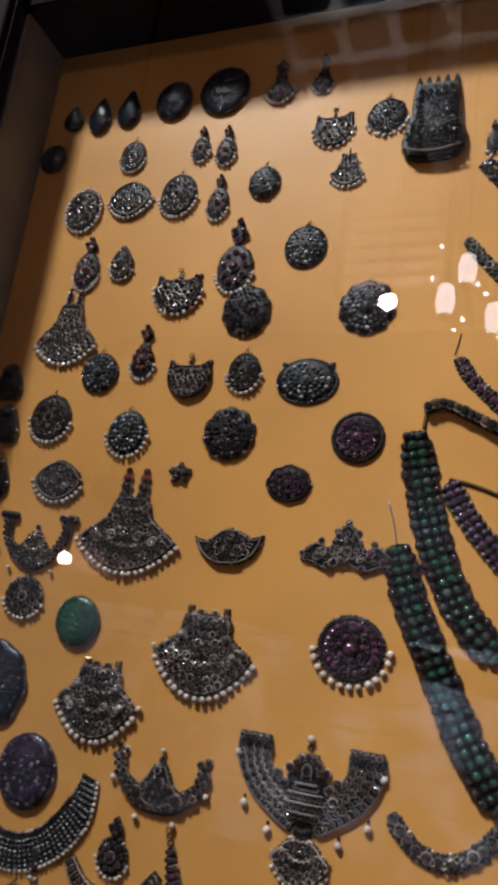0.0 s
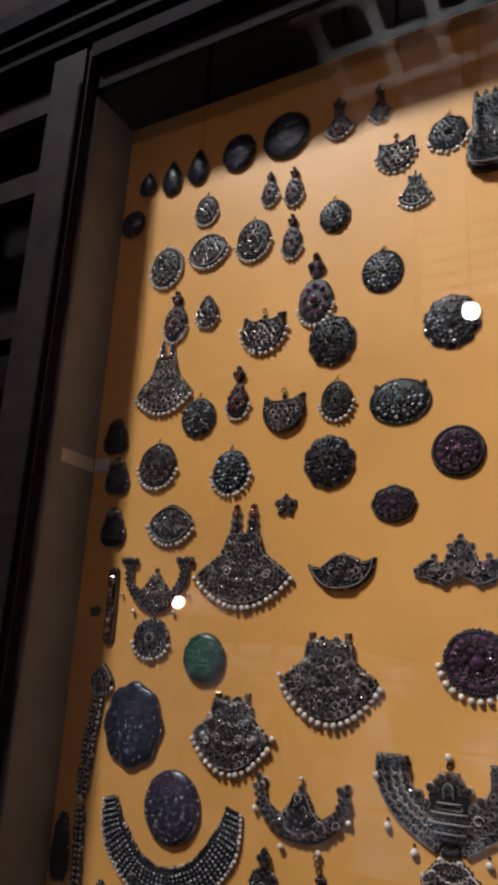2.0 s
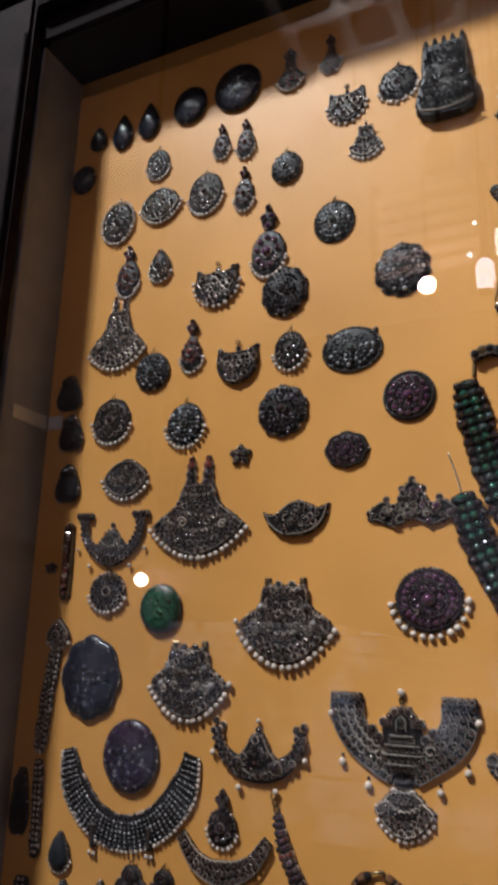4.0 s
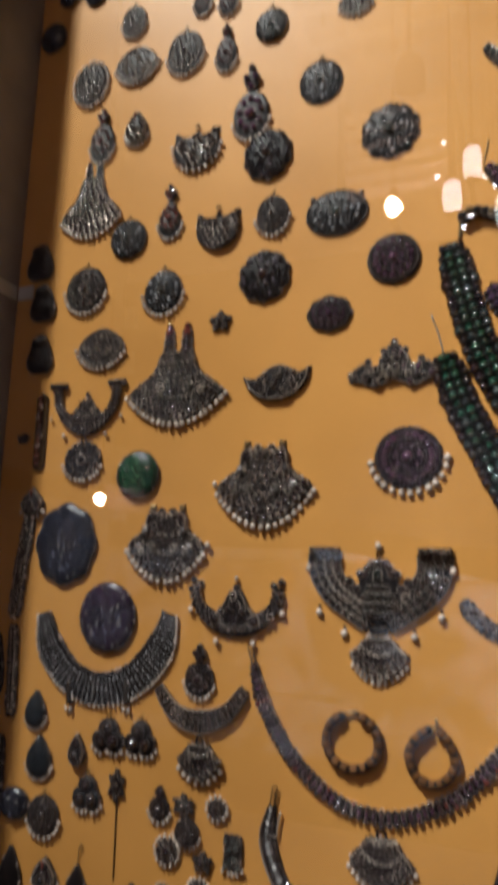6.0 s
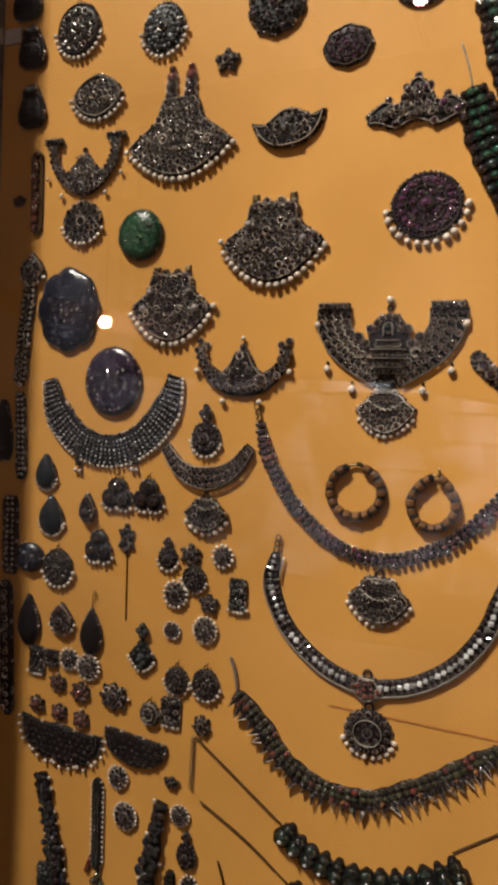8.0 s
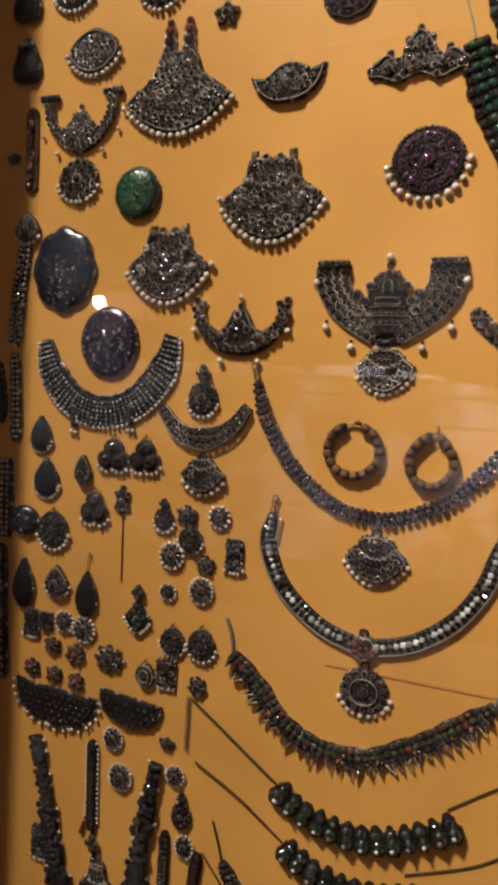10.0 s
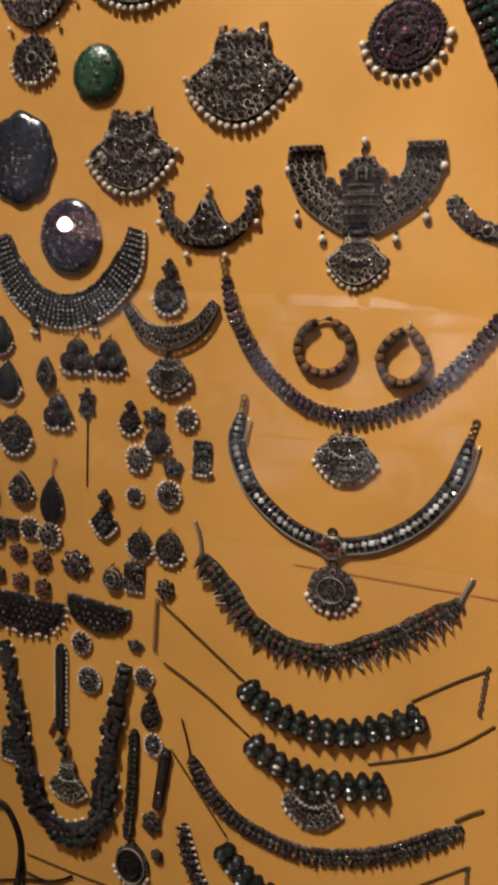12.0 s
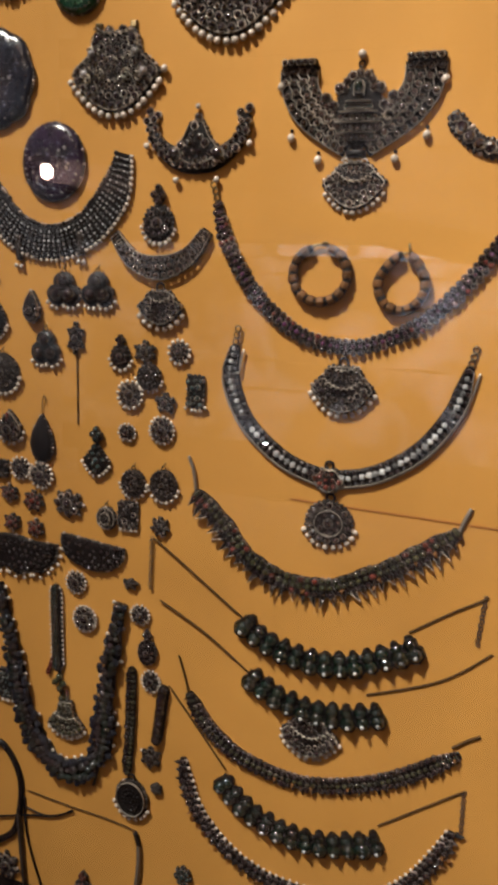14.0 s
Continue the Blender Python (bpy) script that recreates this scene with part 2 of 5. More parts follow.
def teardrop(w, h, n=24):
    out = []
    for k in range(n):
        a = 2 * math.pi * k / n
        s = 0.5 + 0.5 * math.cos(a)
        out.append((w / 2 * math.sin(a) * (1 - 0.75 * s ** 2.2), h / 2 * math.cos(a)))
    return out


def marquise(w, h, n=28, lift=0.0):
    """A lens with pointed ends; lift turns the tips up like a bow."""
    out = []
    for k in range(n):
        a = 2 * math.pi * k / n
        x = math.sin(a)
        y = math.copysign(abs(math.cos(a)) ** 1.25, math.cos(a)) * (0.92 + 0.08 * math.cos(2 * a))
        out.append((w / 2 * x, h / 2 * y + lift * h * (abs(x) ** 3)))
    return out


def crownform(w, h):
    """A half disc with a hollowed upper edge that rises to horns at both ends."""
    low = [(w / 2 * math.cos(math.pi * (0.93 + 1.14 * k / 22)), h * 0.5 * math.sin(math.pi * (0.93 + 1.14 * k / 22))) for k in range(23)]
    up = [(w * 0.46 * (1 - 2 * k / 12), h * (0.32 - 0.12 * (1 - (1 - 2 * k / 12) ** 4))) for k in range(13)]
    return list(reversed(low + up))


def bowform(w, h):
    """A brooch with a low hump in the middle, a bellied lower edge and small tips that turn up."""
    top = [(w / 2 * x, h * (0.08 + 0.40 * math.cos(math.pi * min(1, abs(x) / 0.85) / 2) ** 1.6 + 0.20 * abs(x) ** 6)) for x in [1 - 2 * k / 20 for k in range(21)]]
    low = [(w / 2 * x, h * (-0.5 * (1 - abs(x) ** 2.4) ** 0.9 + 0.22 * abs(x) ** 6)) for x in [-1 + 2 * k / 20 for k in range(1, 20)]]
    return list(reversed(top + low))


def pear(w, h, n=24):
    """A rounded head over a broader body with a flat foot."""
    out = []
    for k in range(n):
        a = 2 * math.pi * k / n
        q = 0.5 + 0.5 * math.cos(a)
        out.append((w / 2 * math.copysign(abs(math.sin(a)) ** 0.8, math.sin(a)) * (1 - 0.42 * q + 0.06 * math.cos(3 * a)), max(-0.44 * h, h / 2 * math.cos(a))))
    return out


def kite(w, h):
    """A rounded lozenge, broadest below the middle."""
    return [(w / 2 * x, h / 2 * y) for x, y in ((0, 1), (0.3, 0.62), (0.72, 0.2), (1, -0.12), (0.75, -0.5), (0.35, -0.82), (0, -1), (-0.35, -0.82), (-0.75, -0.5), (-1, -0.12), (-0.72, 0.2), (-0.3, 0.62))]


def trefoil(w, h, n=30):
    """Three round lobes, one of them on top."""
    return [(w / 2 * r * math.sin(a) * 1.12, h / 2 * (r * math.cos(a) * 1.05 - 0.05)) for k in range(n) for a in [2 * math.pi * k / n] for r in [0.62 + 0.38 * abs(math.cos(1.5 * a)) ** 0.7]]


def ridge(w, h):
    """A tiara: a peak in the middle, lower humps on both sides, a wavy base."""
    top = [(w / 2 * x, h * (-0.08 + 0.56 * math.exp(-((x / 0.32) ** 2)) + 0.10 * math.cos(9 * x) * (abs(x) > 0.3) + 0.02)) for x in [1 - 2 * k / 30 for k in range(31)]]
    low = [(w / 2 * x, h * (-0.42 + 0.07 * math.cos(7 * x))) for x in [-1 + 2 * k / 24 for k in range(25)]]
    return list(reversed(top + low))


def petals(w, h, n=6):
    return [(w / 2 * r * math.sin(a), h / 2 * r * math.cos(a)) for k in range(n * 6) for a in [2 * math.pi * k / (n * 6)] for r in [0.78 + 0.22 * math.cos(n * a)]]


def block(w, h):
    return [(w / 2 * x, h / 2 * y) for x, y in ((-0.9, 1), (0, 1.04), (0.9, 1), (1, 0.9), (1, -0.9), (0.9, -1), (0, -1.04), (-0.9, -1), (-1, -0.9), (-1, 0.9))]


def inside(p, poly):
    c, j = False, len(poly) - 1
    for i in range(len(poly)):
        (xi, yi), (xj, yj) = poly[i], poly[j]
        if (yi > p[1]) != (yj > p[1]) and p[0] < (xj - xi) * (p[1] - yi) / (yj - yi) + xi:
            c = not c
        j = i
    return c


def along(path, step, closed=False):
    """Points at even steps along a line, with the direction there."""
    pts = path + path[:1] if closed else path
    out, left = [], step / 2
    for (x0, y0), (x1, y1) in zip(pts, pts[1:]):
        d = math.hypot(x1 - x0, y1 - y0)
        while left <= d and d > 0:
            s = left / d
            out.append((x0 + s * (x1 - x0), y0 + s * (y1 - y0), (x1 - x0) / d, (y1 - y0) / d))
            left += step
        left -= d
    return out


def smooth_path(points, n=10):
    """A rounded line through a few points."""
    p = [points[0]] + list(points) + [points[-1]]
    out = []
    for a, b, c, d in zip(p, p[1:], p[2:], p[3:]):
        for k in range(n):
            t = k / n
            out.append(tuple(0.5 * (2 * b[i] + (c[i] - a[i]) * t + (2 * a[i] - 5 * b[i] + 4 * c[i] - d[i]) * t * t + (3 * b[i] - a[i] - 3 * c[i] + d[i]) * t ** 3) for i in (0, 1)))
    return out + [tuple(points[-1])]


class Jewel:
    """One piece of jewellery pinned to the board: an empty that parents its plates, settings, stones and pearls.
    Its own x runs along the board, its y up, its z out of the board."""

    def __init__(self, name, x, z, tilt, label, category, group):
        self.ob = tagged(new(name), label, category, group)
        self.ob.matrix_basis = pose(x, 0, z, 90, 0, 0) @ pose(0, 0, 0, 0, 0, tilt)
        self.ob.empty_display_size = 0.01
        self.host, self.rings, self.beads, self.scrolls, self.grains, self.lines, self.rng = self.ob, [], [], [], [], [], random.Random(int(x * 7919 + z * 104729))

    def plate(self, outline, t=0.004, mat=None, name="plate", dome=0.25, u=0.0, v=0.0, rim=0.0019):
        n = len(outline)
        cx, cy = sum(p[0] for p in outline) / n, sum(p[1] for p in outline) / n
        verts, faces = [], []
        steps = [(1.0, -0.001), (1.0, t * 0.55), (0.94, t * 0.9)] + [(q, t * (0.9 + (0.1 + dome) * (1 - q * q))) for q in ((0.8, 0.6, 0.4, 0.2) if dome > 0.3 else (0.6,))]
        for s, h in steps:
            verts += [(u + cx + (x - cx) * s, v + cy + (y - cy) * s, h) for x, y in outline]
        m = len(steps) - 1
        for r in range(m):
            faces += [[r * n + (k + 1) % n, (r + 1) * n + (k + 1) % n, (r + 1) * n + k, r * n + k][::-1] for k in range(n)]
        verts.append((u + cx, v + cy, t * (1 + dome)))
        faces += [[m * n + k, (m + 1) * n, m * n + (k + 1) % n] for k in range(n)]
        if rim:
            self.beads += [(u + x, v + y, rim * self.rng.uniform(0.75, 1.2), t * 0.5) for x, y, _, _ in along(outline, rim * 2.4, True)]
        return mesh_ob(name, verts, faces, mat or SILVER, self.ob, dome > 0.3)

    def scroll(self, outline, count, r=0.0045, h=0.006, u=0.0, v=0.0, margin=0.8):
        """Little curls of bright wire strewn over a plate."""
        n = len(outline)
        cx, cy = sum(p[0] for p in outline) / n, sum(p[1] for p in outline) / n
        poly = [(cx + (x - cx) * margin, cy + (y - cy) * margin) for x, y in outline]
        w, hh = max(abs(p[0] - cx) for p in poly), max(abs(p[1] - cy) for p in poly)
        for _ in range(count * 3):
            q = (cx + self.rng.uniform(-w, w), cy + self.rng.uniform(-hh, hh))
            if count and inside(q, poly):
                self.scrolls.append((u + q[0], v + q[1], r * self.rng.uniform(0.6, 1.3), h, self.rng.uniform(0, 6.28), self.rng.uniform(2.5, 5.8)))
                count -= 1

    def line(self, points, h=0.006, w=0.0006, closed=False):
        """A thin raised wire along a line on a plate."""
        self.lines.append((points + points[:1] if closed else points, h, w))

    def contour(self, outline, share, h=0.006, w=0.0006, u=0.0, v=0.0):
        """A wire that follows the outline at a share of its size."""
        n = len(outline)
        cx, cy = sum(p[0] for p in outline) / n, sum(p[1] for p in outline) / n
        self.line([(u + cx + (x - cx) * share, v + cy + (y - cy) * share) for x, y in outline], h, w, True)

    def tiers(self, outline, w, h, drop, r, mat, height=0.0055, u=0.0, v=0.0, second=None, margin=0.92):
        """Round stones in rows that follow the curved lower edge of a fan, smaller from row to row, with wire scallops between."""
        n = len(outline)
        cx, cy = sum(p[0] for p in outline) / n, sum(p[1] for p in outline) / n
        poly = [(cx + (x - cx) * margin, cy + (y - cy) * margin) for x, y in outline]
        k, y = 0, -h / 2 + r * 1.5
        while y < h / 2:
            q = r * (1.0, 0.95, 0.7, 0.9, 0.65, 0.8)[k % 6]
            row = [(w / 2 * i / 40, y + h * drop * (i / 40) ** 2) for i in range(-40, 41)]
            spots = [(a, b) for a, b, _, _ in along(row, q * 2.55) if inside((a, b), poly)]
            for i, (a, b) in enumerate(spots):
                self.stone(u + a, v + b, q * self.rng.uniform(0.9, 1.06), second if second and (i + k) % 4 == 0 else mat, height, "dome")
            if k % 3 == 2 and len(spots) > 2:
                for a, b in spots:
                    self.scrolls.append((u + a, v + b + q * 1.3, q * 1.5, height + 0.002, 0.2, 2.8))
            y += q * 2.35
            k += 1

    def stone(self, u, v, r, mat, h=0.004, kind="cut", ring=True, stretch=1.0):
        ob = new("stone", gem(kind, mat))
        ob.parent = self.host
        ob.matrix_basis = Matrix.LocRotScale((u, v, h), Euler((self.rng.uniform(-0.22, 0.22), self.rng.uniform(-0.22, 0.22), self.rng.uniform(0, 6.28) if kind == "cut" else 0)), (r, r * stretch, r))
        if ring:
            self.rings.append((u, v, r * 1.17, h))

    def pearl(self, u, v, r, h=0.0):
        ob = new("pearl", gem("pearl", PEARL))
        ob.parent = self.host
        r *= 0.92
        ob.matrix_basis = Matrix.LocRotScale((u, v, max(h, r * 0.7 + 0.0012)), Euler((0, 0, self.rng.uniform(0, 3))), (r, r * self.rng.uniform(0.95, 1.15), r * 0.72))

    def fill(self, outline, r, mat, h=0.005, gap=2.5, margin=0.85, kind="dome", u=0.0, v=0.0, second=None):
        n = len(outline)
        cx, cy = sum(p[0] for p in outline) / n, sum(p[1] for p in outline) / n
        poly = [(cx + (x - cx) * margin, cy + (y - cy) * margin) for x, y in outline]
        x0, x1, y0, y1 = min(p[0] for p in poly), max(p[0] for p in poly), min(p[1] for p in poly), max(p[1] for p in poly)
        s, row, y = r * gap, 0, y0 + r * 0.6
        while y < y1:
            x = cx - s * (int((cx - x0) / s) + 1) + (s / 2 if row % 2 else 0)
            while x < x1:
                q = (x + self.rng.uniform(-0.2, 0.2) * s, y + self.rng.uniform(-0.2, 0.2) * s)
                if inside(q, poly):
                    self.stone(u + q[0], v + q[1], r * self.rng.uniform(0.65, 1.2), second if second and self.rng.random() < 0.25 else mat, h, kind)
                x += s
            y += s * 0.87
            row += 1

    def grain(self, w, h, r, mat, t=0.005, start=0.0, u=0.0, v=0.0, dome=0.0):
        """Rings of very small beads, joined into one mesh."""
        far = min(w, h) / 2 - r * 0.6
        q, k = max(start, r * 1.6), 0
        while q < far:
            m = max(5, int(2 * math.pi * q * (w + h) / 2 / min(w, h) / (r * 2.3)))
            for i in range(m):
                a = 2 * math.pi * (i + 0.5 * (k % 2)) / m
                if self.rng.random() < 0.9:
                    self.grains.append((u + q * w / min(w, h) * math.sin(a), v + q * h / min(w, h) * math.cos(a), r * self.rng.uniform(0.6, 1.2), t + dome * (1 - (q / far) ** 2), mat))
            q += r * 2.1
            k += 1

    def sow(self, outline, r, mat, h=0.005, margin=0.92, u=0.0, v=0.0):
        """Very small beads strewn closely over a plate, joined into one mesh."""
        n = len(outline)
        cx, cy = sum(p[0] for p in outline) / n, sum(p[1] for p in outline) / n
        poly = [(cx + (x - cx) * margin, cy + (y - cy) * margin) for x, y in outline]
        x0, x1, y0, y1 = min(p[0] for p in poly), max(p[0] for p in poly), min(p[1] for p in poly), max(p[1] for p in poly)
        s = r * 2.2
        for a in range(int((x1 - x0) / s) + 1):
            for b in range(int((y1 - y0) / s) + 1):
                q = (x0 + (a + 0.5 * (b % 2) + self.rng.uniform(-0.3, 0.3)) * s, y0 + (b + self.rng.uniform(-0.3, 0.3)) * s)
                if inside(q, poly):
                    self.grains.append((u + q[0], v + q[1], r * self.rng.uniform(0.6, 1.25), h, mat))

    def wheel(self, w, h, r, mat, t=0.005, centre=None, u=0.0, v=0.0, second=None):
        """Stones in rings round a larger one."""
        self.stone(u, v, r * 1.5, centre or mat, t * 1.1, "dome")
        k, q, far = 1, r * 2.9, min(w, h) / 2 - r * 0.7
        step = (far - q) / max(1, round((far - q) / (r * 2.25)))
        while q < far + r * 0.1:
            m = max(6, int(2 * math.pi * q / (r * 2.45)))
            for i in range(m):
                a = 2 * math.pi * (i + 0.5 * (k % 2)) / m
                self.stone(u + q * w / min(w, h) * math.sin(a), v + q * h / min(w, h) * math.cos(a), r * self.rng.uniform(0.85, 1.1), second if second and k % 2 == 0 else mat, t)
            q += step
            k += 1

    def fringe(self, outline, r, low=0.0, gap=1.95, out=1.25, u=0.0, v=0.0, h=0.0):
        """Pearls strung along the outline below the height low."""
        for x, y, dx, dy in along(outline, r * gap, True):
            if y < low:
                lean = self.rng.uniform(-0.2, 0.2)
                self.pearl(u + x - (dy - dx * lean) * r * out, v + y + (dx + dy * lean) * r * out, r * self.rng.uniform(0.88, 1.1), h)
                self.beads.append((u + x - dy * r * 0.35, v + y + dx * r * 0.35, r * 0.36, r * 0.5))

    def edge(self, outline, r, mat, h=0.003, gap=2.3, u=0.0, v=0.0, low=9.0):
        for x, y, dx, dy in along(outline, r * gap, True):
            if y < low:
                self.stone(u + x, v + y, r, mat, h, "dome", False)

    def loop(self, u, v, r, mat=None):
        """A small round eye of wire."""
        verts, faces, n = [], [], 10
        for k in range(n):
            a = 2 * math.pi * k / n
            for b in range(4):
                q = r + 0.3 * r * math.cos(math.pi / 2 * b)
                verts.append((u + q * math.cos(a), v + q * math.sin(a), 0.0018 + r * 0.35 + 0.3 * r * math.sin(math.pi / 2 * b)))
        for k in range(n):
            for b in range(4):
                faces.append([k * 4 + b, (k + 1) % n * 4 + b, (k + 1) % n * 4 + (b + 1) % 4, k * 4 + (b + 1) % 4])
        mesh_ob("loop", verts, faces, mat or SILVER, self.ob, True)

    def wire(self, path, r, mat=None, h=0.002, name="wire"):
        """A round wire or cord along a line on the board."""
        path = [(*p, h) if len(p) == 2 else p for p in path]
        verts, faces, n = [], [], 6
        for i, p in enumerate(path):
            a, b = Vector(path[max(0, i - 1)]), Vector(path[min(len(path) - 1, i + 1)])
            d = (b - a).normalized()
            side = d.cross(Vector((0, 0, 1)))
            side = side.normalized() if side.length > 1e-6 else Vector((1, 0, 0))
            up = side.cross(d)
            verts += [tuple(Vector(p) + r * (math.cos(2 * math.pi * k / n) * side + math.sin(2 * math.pi * k / n) * up)) for k in range(n)]
        for i in range(len(path) - 1):
            faces += [[i * n + k, i * n + (k + 1) % n, (i + 1) * n + (k + 1) % n, (i + 1) * n + k] for k in range(n)]
        faces += [list(range(n))[::-1], list(range(len(verts) - n, len(verts)))]
        return mesh_ob(name, verts, faces, mat or SILVER, self.ob, True)

    def band(self, path, width, t=0.003, mat=None, name="band"):
        """A flat strip along a line; width may be a function of the share of the way."""
        wide = width if callable(width) else (lambda s: width)
        verts, faces, m = [], [], len(path)
        for i, (x, y) in enumerate(path):
            (ax, ay), (bx, by) = path[max(0, i - 1)], path[min(m - 1, i + 1)]
            d = math.hypot(bx - ax, by - ay) or 1
            nx, ny = -(by - ay) / d, (bx - ax) / d
            q = wide(i / (m - 1)) / 2
            verts += [(x + nx * q * s, y + ny * q * s, h) for s, h in ((-1, -0.001), (-1, t * 0.6), (-0.7, t), (0.7, t), (1, t * 0.6), (1, -0.001))]
        for i in range(m - 1):
            faces += [[i * 6 + k, (i + 1) * 6 + k, (i + 1) * 6 + k + 1, i * 6 + k + 1] for k in range(5)]
        faces += [list(range(6)), [(m - 1) * 6 + k for k in range(5, -1, -1)]]
        return mesh_ob(name, verts, faces, mat or SILVER, self.ob)

    def rows(self, path, offsets, step, t=0.004, kind="cut"):
        """Stones along a line in several rows: (offset, radius, material)."""
        for x, y, dx, dy in along(path, step):
            for off, r, mat in offsets:
                if mat is PEARL:
                    self.pearl(x - dy * off, y + dx * off, r, t * 0.6)
                else:
                    self.stone(x - dy * off, y + dx * off, r * self.rng.uniform(0.85, 1.1), mat, t, kind, True)

    def done(self, mat=None, curl=None):
        """The collars that hold the stones, the beaded rim and the wire curls: one mesh each for the piece."""
        if self.rings:
            verts, faces, n = [], [], 7
            for u, v, r, h in self.rings:
                o = len(verts)
                for q, z in ((1.06, h * 0.3), (1.0, h + r * 0.26), (0.84, h + r * 0.22)):
                    verts += [(u + r * q * math.cos(2 * math.pi * k / n), v + r * q * math.sin(2 * math.pi * k / n), z) for k in range(n)]
                for g in range(2):
                    faces += [[o + g * n + k, o + g * n + (k + 1) % n, o + (g + 1) * n + (k + 1) % n, o + (g + 1) * n + k] for k in range(n)]
            mesh_ob("setting", verts, faces, mat or COLLAR, self.host)
        if self.beads:
            verts, faces = [], []
            bv, bf = lathe([(1, -0.5), (1, 0.2), (0.6, 0.75), (0, 0.95)], 6)
            for u, v, r, h in self.beads:
                o = len(verts)
                verts += [(u + r * a, v + r * b, h + r * c) for a, b, c in bv]
                faces += [[o + k for k in f] for f in bf]
            mesh_ob("beading", verts, faces, STEELY, self.host, True)
        for mat in {g[4].name: g[4] for g in self.grains}.values():
            verts, faces = [], []
            bv, bf = lathe([(1, -0.6), (1, 0.2), (0.55, 0.8), (0, 0.95)], 6)
            for u, v, r, h, m in self.grains:
                if m is mat:
                    o = len(verts)
                    verts += [(u + r * a, v + r * b, h + r * c) for a, b, c in bv]
                    faces += [[o + k for k in f] for f in bf]
            mesh_ob("beadwork", verts, faces, mat, self.host, True)
        if self.scrolls:
            verts, faces = [], []
            for u, v, r, h, a0, sweep in self.scrolls:
                o, n = len(verts), 9 if abs(sweep) < 6 else 18
                for k in range(n):
                    a, q = a0 + sweep * k / (n - 1), r * (1 - (0.55 if abs(sweep) < 6 else 0.8) * k / (n - 1))
                    for d, z in ((-0.0008, -0.0005), (0.0, 0.0007), (0.0008, -0.0005)):
                        verts.append((u + (q + d) * math.cos(a), v + (q + d) * math.sin(a), h + z))
                for k in range(n - 1):
                    faces += [[o + 3 * k + g, o + 3 * k + g + 1, o + 3 * k + g + 4, o + 3 * k + g + 3] for g in (0, 1)]
            mesh_ob("filigree", verts, faces, curl or FILIGREE, self.host)
        if self.lines:
            verts, faces = [], []
            for points, h, w in self.lines:
                o, m = len(verts), len(points)
                for i, (x, y) in enumerate(points):
                    (ax, ay), (bx, by) = points[max(0, i - 1)], points[min(m - 1, i + 1)]
                    d = math.hypot(bx - ax, by - ay) or 1
                    nx, ny = -(by - ay) / d, (bx - ax) / d
                    verts += [(x + nx * q * w, y + ny * q * w, h + z) for q, z in ((-1, -0.0015), (-0.6, 0.0003), (0.6, 0.0003), (1, -0.0015))]
                faces += [[o + 4 * i + g, o + 4 * i + g + 1, o + 4 * i + g + 5, o + 4 * i + g + 4] for i in range(m - 1) for g in range(3)]
            mesh_ob("wirework", verts, faces, curl or FILIGREE, self.host)
        self.rings, self.beads, self.scrolls, self.grains, self.lines, self.host = [], [], [], [], [], self.ob


# ---------------------------------------------------------------- the show case
X0, X1, Z0, Z1 = -0.485, 0.80, 0.72, 2.495
SEAM = -0.108
case = tagged(new("display_case"), "dark wooden display case with ochre board behind glass", "display case")
box("back_board", X0, X1, 0.0, 0.014, Z0, Z1, BOARD, case, 0)
box("card_sheet", SEAM, X1 - 0.001, -0.0017, -0.0002, Z0 + 0.001, Z1 - 0.001, BOARD, case, 0.0003)
box("backing", X0 - 0.05, X1 + 0.05, 0.0145, 0.03, Z0 - 0.05, Z1 + 0.05, WOOD, case)
box("side_panel", X0 - 0.018, X0, -0.083, 0.014, Z0, Z1, WALLGREY, case, 0.001)
box("side_panel", X1, X1 + 0.018, -0.083, 0.014, Z0, Z1, WALLGREY, case, 0.001)
box("top_panel", X0 - 0.018, X1 + 0.018, -0.083, 0.014, Z1, Z1 + 0.018, WOOD, case, 0.001)
box("bottom_panel", X0 - 0.018, X1 + 0.018, -0.083, 0.014, Z0 - 0.018, Z0, WOOD, case, 0.001)
for a, b in ((X0 - 0.075, X0 - 0.004), (X1 + 0.004, X1 + 0.075)):
    box("stile", a, b, -0.110, -0.084, Z0 - 0.07, Z1 + 0.07, BROWNWOOD, case, 0.005)
    box("moulding", a + 0.060, a + 0.066, -0.1125, -0.1105, Z0 - 0.06, Z1 + 0.004, WOOD, case, 0.001)
box("rail", X0 - 0.0035, X1 + 0.0035, -0.1095, -0.084, Z0 - 0.075, Z0 - 0.004, WOOD, case, 0.004)
box("rail", X0 - 0.0035, X1 + 0.0035, -0.1095, -0.0905, Z1 + 0.042, Z1 + 0.075, WOOD, case, 0.004)
box("rail_lip", X0 - 0.0035, X1 + 0.0035, -0.0900, -0.084, Z1 + 0.004, Z1 + 0.075, WOOD, case, 0.001)
for a, b, d in ((0.077, 0.100, 0.118), (0.1005, 0.120, 0.128), (0.1205, 0.135, 0.122), (0.1355, 0.180, 0.134)):
    box("cornice", -1.6, X1 + 0.12, -d, 0.03, Z1 + a, Z1 + b, WOOD, case, 0.006)
pane = box("glass_pane", X0 - 0.003, X1 + 0.003, GLASS_Y - 0.0035, GLASS_Y - 0.0005, Z0 - 0.003, Z1 + 0.003, GLASS, case, 0)
pane.visible_shadow = False
